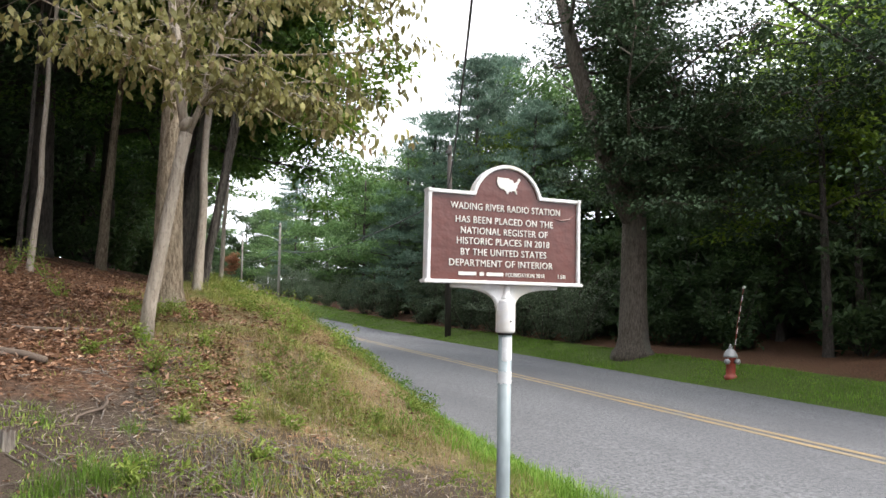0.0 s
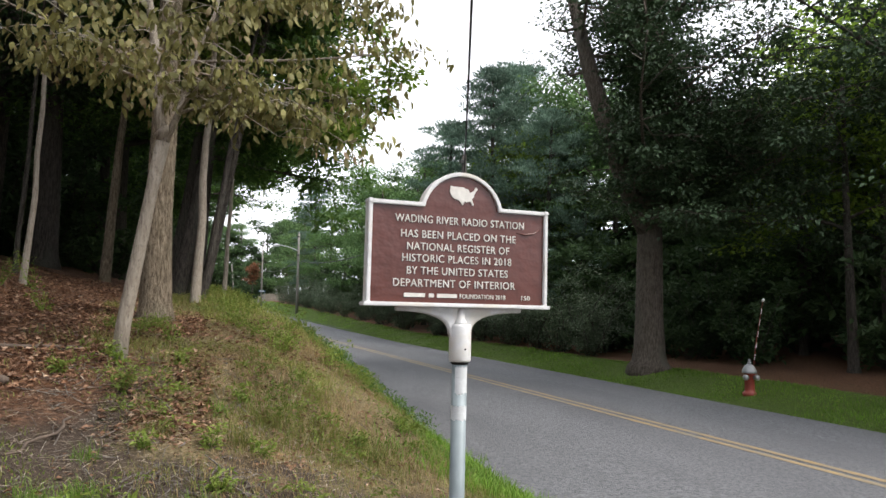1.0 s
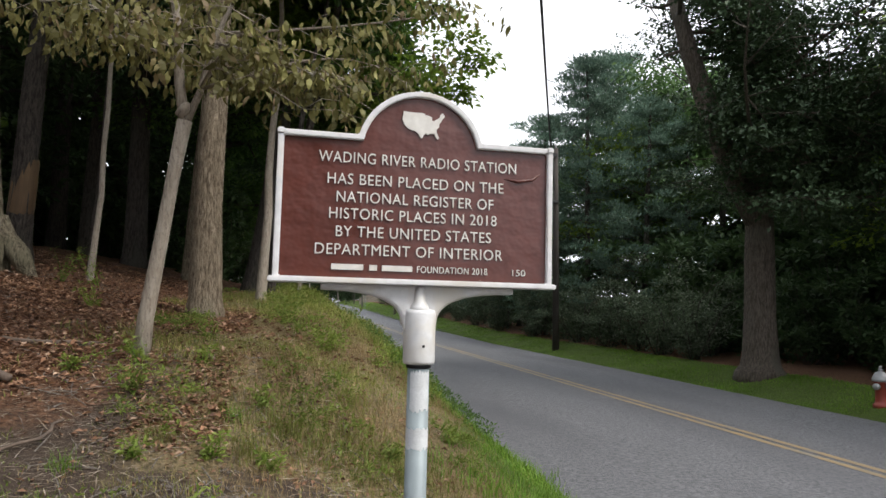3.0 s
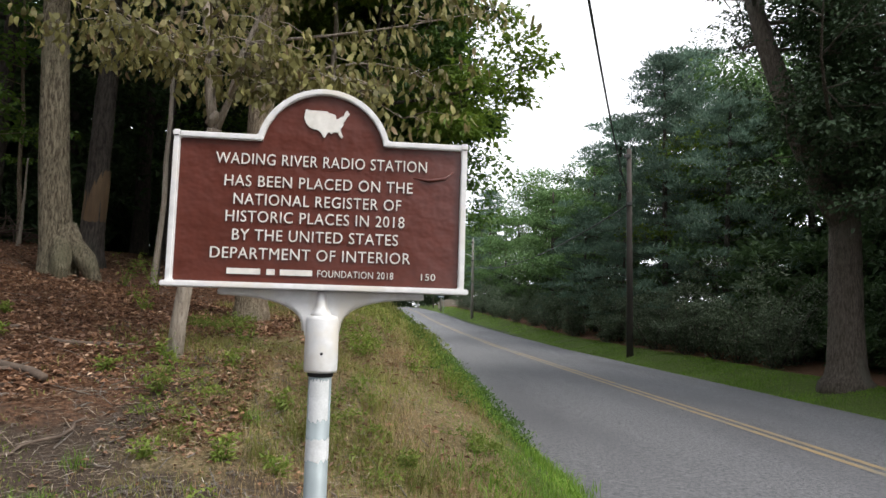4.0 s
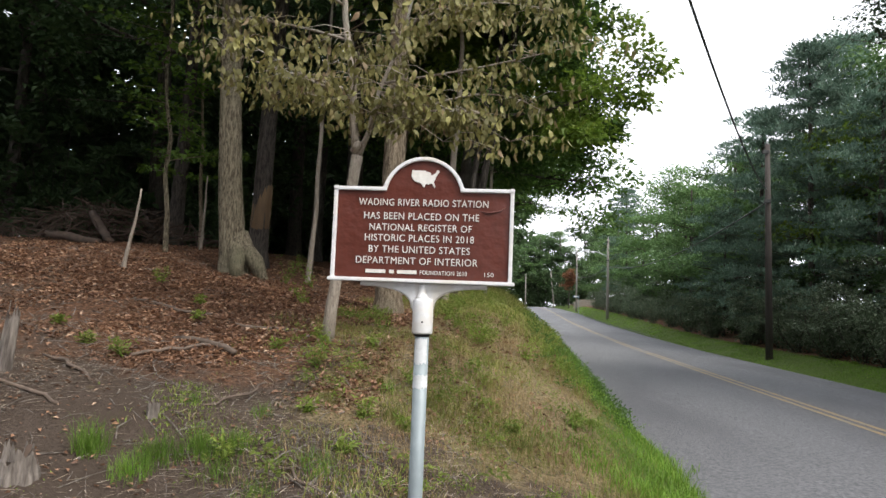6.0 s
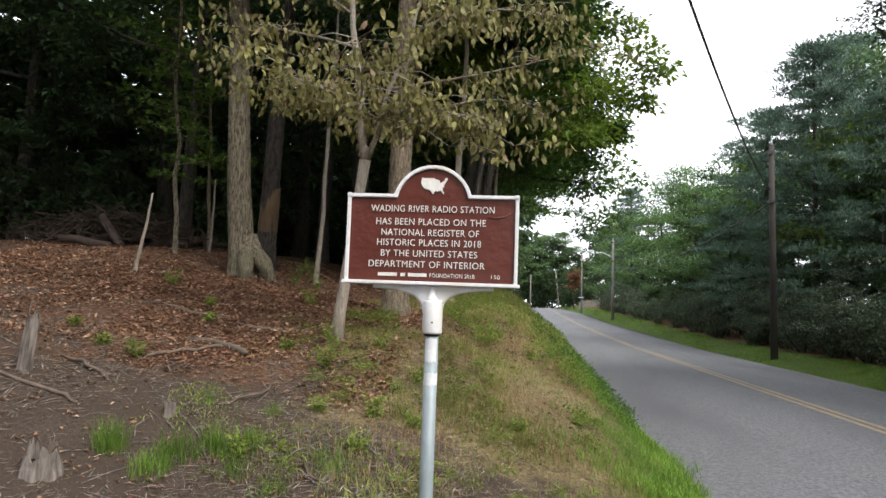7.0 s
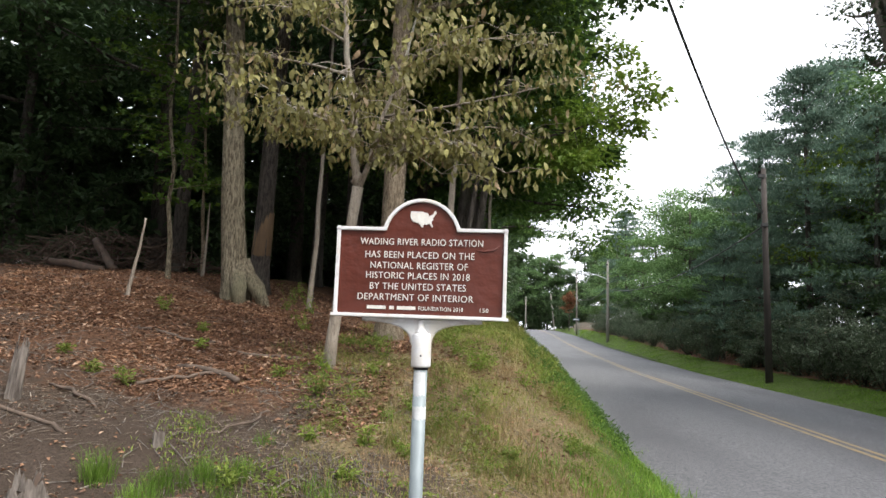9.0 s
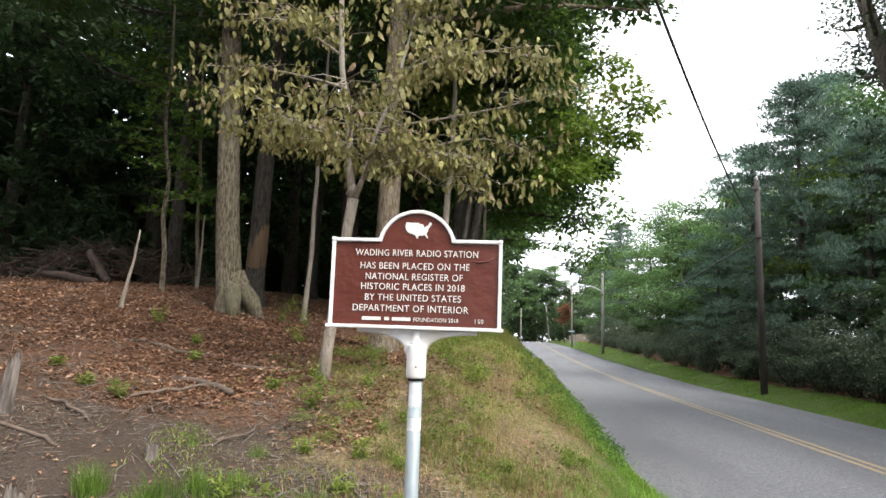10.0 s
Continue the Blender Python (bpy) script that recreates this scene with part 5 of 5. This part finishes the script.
sow("grass", 133, [(-0.2, 3.2, 4.4, 9, 8500), (0.0, 3.0, 9, 13, 3000)], GRASS_DRY, "dry tan grass on the bank", (0.04, 0.14), 0.005, lambda x, y, rng: ~patches(x + 1.3, y - 0.8, rng) & (rng.random(len(x)) < np.clip((x + 0.4) / 1.6, 0, 1)))
sow("grass", 139, [(0.2, 3.4, 4.0, 9, 30000), (0.2, 3.2, 9, 14, 14000)], GRASS_DRY, "fine feathery straw-coloured grass on the bank", (0.05, 0.2), 0.0032, feathery, 0.8)
sow("grass", 140, [(0.0, 3.4, 4.0, 9, 26000), (0.2, 3.2, 9, 14, 14000)], GRASS_MIX, "fine yellow-green grass on the bank", (0.05, 0.18), 0.0034, lambda x, y, rng: feathery(x + 0.7, y + 0.5, rng), 0.8)
sow("grass", 134, [(0.9, 3.0, 10.5, 20, 7000), (0.8, 2.6, 20, 40, 4000)], GRASS_MIX, "tall uncut grass on the shaded bank", (0.1, 0.34), 0.009, None, 0.8)
sow("grass", 135, [(11.42, 13.5, 4, 24, 24000), (11.42, 13.7, 24, 50, 17000)], GRASS_GREEN, "mown green grass on the far verge", (0.05, 0.12), 0.012)
sow("grass", 136, [(11.45, 13.8, 50, 110, 9000)], GRASS_GREEN, "mown green grass on the distant verge", (0.06, 0.14), 0.03)


def low_weeds(x, y, rng):
    v = np.sin(2.4 * x + 1.1 * y) * np.sin(1.9 * y - 1.2 * x + 0.7) + 0.45 * np.sin(5.3 * x + 3.1 * y)
    return rng.random(len(x)) < np.clip(v - 0.1, 0.015, 0.8)


sow("grass", 137, [(-1.3, 2.0, 3.8, 5.8, 9000), (-0.6, 2.6, 5.8, 8.2, 9000)], LEAF_WEED, "low patchy yellow-green weeds on bare soil", (0.02, 0.075), 0.011, low_weeds, 0.9)


def bank_weeds():
    """Leafy weeds in ragged patches down the bank."""
    rng = np.random.default_rng(138)
    geo = Geo()
    for x0, x1, y0, y1, count in ((-0.3, 3.0, 4.2, 9, 900), (0.2, 3.0, 9, 15, 600), (-1.2, 0.6, 4.3, 6.2, 60)):
        for _ in range(count):
            x, y = x0 + (x1 - x0) * rng.random(), y0 + (y1 - y0) * rng.random()
            v = math.sin(2.2 * x - 1.3 * y + 0.4) * math.sin(1.6 * y + 1.9 * x) + 0.5 * math.sin(4.7 * x + 2.9 * y)
            if v < 0.08 + 0.5 * rng.random() or x + 0.15 * (y - 4) < 0.9 * rng.random():
                continue
            h = 0.04 + 0.1 * rng.random() ** 1.5 + 0.012 * max(0.0, y - 6)
            geo.arrays(*clump(rng, np.array((x, y, on_ground(x, y) + h)), 0.07 + 0.05 * rng.random(), 18, 0.032 + 0.022 * rng.random(), 0.0, 0.6, 0.36))
    single("leafy_weeds", geo, LEAF_WEED, Matrix(), "patches of low leafy green weeds on the bank", "weeds", kind="stuff")


bank_weeds()


def edge_weeds():
    """Taller leafy weeds along the crest above the road."""
    rng = np.random.default_rng(142)
    geo = Geo()
    for _ in range(760):
        y = 8.2 + 12 * rng.random() ** 1.2
        x = 3.6 - 1.1 * rng.random() ** 1.4 + 0.12 * math.sin(2.7 * y)
        if math.sin(1.9 * y + 0.6) + 0.6 * math.sin(4.7 * y) < -0.7 + 0.8 * rng.random():
            continue
        h = 0.06 + 0.17 * rng.random() ** 1.5
        geo.arrays(*clump(rng, np.array((x, y, on_ground(x, y) + 0.6 * h)), 0.06 + 0.06 * rng.random(), 14, 0.032 + 0.024 * rng.random(), -0.1, 1.1, 0.36))
    single("leafy_weeds", geo, LEAF_OVER, Matrix(), "dark green leafy weeds along the bank's crest", "weeds", kind="stuff")


edge_weeds()


def scatter_leaves():
    rng = np.random.default_rng(141)
    geo = Geo()
    for x0, x1, y0, y1, count in ((-6.5, 0.9, 5.8, 11, 52000), (-9, 0.5, 11, 17, 14000), (-3, 1.6, 3.2, 6, 2600), (0.6, 2.8, 5.5, 10, 3000)):
        x, y = x0 + (x1 - x0) * rng.random(count), y0 + (y1 - y0) * rng.random(count)
        thick = 0.62 + 0.6 * np.sin(1.6 * x + 0.9 * y) * np.sin(1.2 * y - 0.7 * x + 1.0) + 0.4 * np.sin(3.9 * x - 2.1 * y) + 0.5 * np.clip(y - 8, 0, 1)
        thick = thick * (0.65 + 0.35 * step_up((x + 0.63 * y - 1.3) / 1.4))
        lies = rng.random(count) < np.clip(thick, 0.08, 1)
        x, y = x[lies], y[lies]
        n = len(x)
        p = np.stack([x, y, ground_z(x, y) + 0.008 + 0.02 * rng.random(n)], 1)
        axis = rng.normal(size=(n, 3)) * [1, 1, 0.22]
        normal = rng.normal(size=(n, 3)) * [0.4, 0.4, 0.2] + [0, 0, 1]
        geo.arrays(*leaves(rng, p, axis, normal, (0.022 + 0.062 * rng.random(n) ** 1.6) * np.where(y < 6, 0.75, 1.0), 0.5, 0.2))
    single("leaf_litter", geo, LITTER, Matrix(), "fallen brown leaves strewn over the slope", "leaf litter", kind="stuff")
    straw = Geo()
    for x0, x1, y0, y1, count in ((-4.5, 1.8, 3.2, 7, 26000), (-5.5, 1.0, 7, 11, 8000), (0.2, 2.8, 4.5, 9, 6000)):
        x, y = x0 + (x1 - x0) * rng.random(count), y0 + (y1 - y0) * rng.random(count)
        strewn = rng.random(count) < np.clip(0.45 + 0.9 * np.sin(2.3 * x - 1.4 * y + 0.6) * np.sin(1.9 * y + 1.1 * x), 0.1, 1)
        x, y = x[strewn], y[strewn]
        count = len(x)
        p = np.stack([x, y, ground_z(x, y) + 0.006 + 0.012 * rng.random(count)], 1)
        axis = rng.normal(size=(count, 3)) * [1, 1, 0.1]
        straw.arrays(*leaves(rng, p, axis, np.repeat([[0.0, 0.0, 1.0]], count, 0), 0.03 + 0.17 * rng.random(count) ** 2.4, 0.045, 0.01))
    single("straw_litter", straw, STRAW, Matrix(), "pale straw and wood chips strewn on the soil", "straw", kind="stuff")
    twigs = Geo()
    for x0, x1, y0, y1, count in ((-4.5, 1.2, 3.6, 8, 1000), (-6, 0.5, 8, 12, 450), (0.3, 1.2, 4.4, 5.4, 180), (1.0, 2.4, 4.2, 8, 120)):
        for _ in range(count):
            x, y = x0 + (x1 - x0) * rng.random(), y0 + (y1 - y0) * rng.random()
            a, ln = rng.random() * 3.14, 0.05 + 0.32 * rng.random() ** 2.2
            r = 0.0018 + 0.004 * rng.random() ** 2
            z = on_ground(x, y) + r + 0.008
            dx, dy = math.cos(a) * ln / 2, math.sin(a) * ln / 2
            twigs.tube([(x - dx, y - dy, on_ground(x - dx, y - dy) + r + 0.004), (x + 0.02 * rng.normal(), y + 0.02 * rng.normal(), z + 0.008), (x + dx, y + dy, on_ground(x + dx, y + dy) + r + 0.006)], [r, r, r * 0.6], 4)
    single("twig_litter", twigs, DEADWOOD, Matrix(), "dry twigs and wood chips strewn on bare soil", "twigs", kind="stuff")


scatter_leaves()


def grass_tuft(x, y, r, h, count, material, label, seed):
    rng = np.random.default_rng(seed)
    a, d = rng.random(count) * 6.28, r * rng.random(count) ** 0.7
    px, py = x + d * np.cos(a), y + d * np.sin(a)
    geo = Geo().arrays(*blades(rng, px, py, h * (0.25 + 0.75 * rng.random(count)), np.full(count, 0.0036), 0.75))
    return single("grass_tuft", geo, material, Matrix(), label, "grass tuft", "grass tufts on the slope")


for i, (x, y, r, h, n, kind_of) in enumerate([(-0.77, 4.47, 0.12, 0.3, 300, 1), (-0.39, 4.32, 0.14, 0.2, 240, 1), (-0.32, 4.56, 0.17, 0.24, 280, 1), (-0.1, 4.75, 0.15, 0.26, 260, 1), (0.15, 4.55, 0.13, 0.16, 150, 1),
                                              (0.06, 5.5, 0.1, 0.14, 110, 1), (1.1, 5.9, 0.14, 0.2, 190, 0), (1.35, 6.3, 0.15, 0.2, 200, 0), (0.8, 4.7, 0.18, 0.16, 220, 1), (0.1, 4.9, 0.15, 0.22, 220, 1), (0.5, 5.95, 0.12, 0.16, 140, 0),
                                              (1.9, 7.0, 0.16, 0.22, 200, 0), (2.2, 6.1, 0.14, 0.2, 170, 0), (1.5, 7.7, 0.15, 0.22, 180, 0), (0.95, 6.4, 0.12, 0.16, 130, 1), (-0.5, 5.4, 0.08, 0.12, 80, 1), (0.45, 4.35, 0.14, 0.12, 160, 1)]):
    grass_tuft(x, y, r, h, n, GRASS_GREEN if kind_of else GRASS_MIX, "green grass tuft on bare soil" if kind_of else "weedy grass tuft on the bank", 150 + i)


def weed(x, y, h, seed, label="small broad-leaved green weed"):
    rng = np.random.default_rng(seed)
    ob = thing("weed", pose(x, y, on_ground(x, y)), label, "weed", "weeds on the slope")
    geo, foliage = Geo(), Geo()
    for i in range(6):
        a = rng.random() * 6.28
        end = (0.5 * h * math.cos(a), 0.5 * h * math.sin(a), h * (0.6 + 0.4 * rng.random()))
        line = path_of(rng, (0, 0, -0.02), end, 0.06, 4)
        geo.tube(line, [0.004, 0.0035, 0.003, 0.002, 0.001], 4)
        for k in range(1, 5):
            foliage.arrays(*clump(rng, line[k], 0.05, 4, 0.05, 0.0, 0.5, 0.4))
    tagged(part("stem", geo, GRASS_GREEN, ob), kind="stuff")
    part("foliage", foliage, LEAF_WEED, ob)


for i, (x, y, h) in enumerate([(0.13, 7.15, 0.3), (0.2, 6.6, 0.28), (-1.52, 6.05, 0.24), (0.85, 5.8, 0.24), (1.25, 5.7, 0.2), (-0.35, 6.95, 0.16), (0.62, 7.1, 0.2), (1.15, 6.6, 0.22), (-1.9, 8.4, 0.15), (-1.55, 7.6, 0.14), (-1.7, 11.1, 0.5), (-1.3, 11.4, 0.55), (-0.9, 9.6, 0.3),
                               (2.15, 6.35, 0.18), (0.9, 5.0, 0.18), (0.4, 5.7, 0.15), (-2.7, 6.8, 0.12), (-2.0, 6.2, 0.12), (1.7, 8.3, 0.3), (2.3, 8.6, 0.3), (2.0, 9.8, 0.4), (1.3, 9.2, 0.35), (2.75, 7.0, 0.25), (2.6, 9.4, 0.35), (0.55, 8.2, 0.25), (-2.9, 9.3, 0.2), (0.1, 4.75, 0.2)]):
    weed(x, y, h * (0.72 if y < 9 else 1.0), 200 + i)
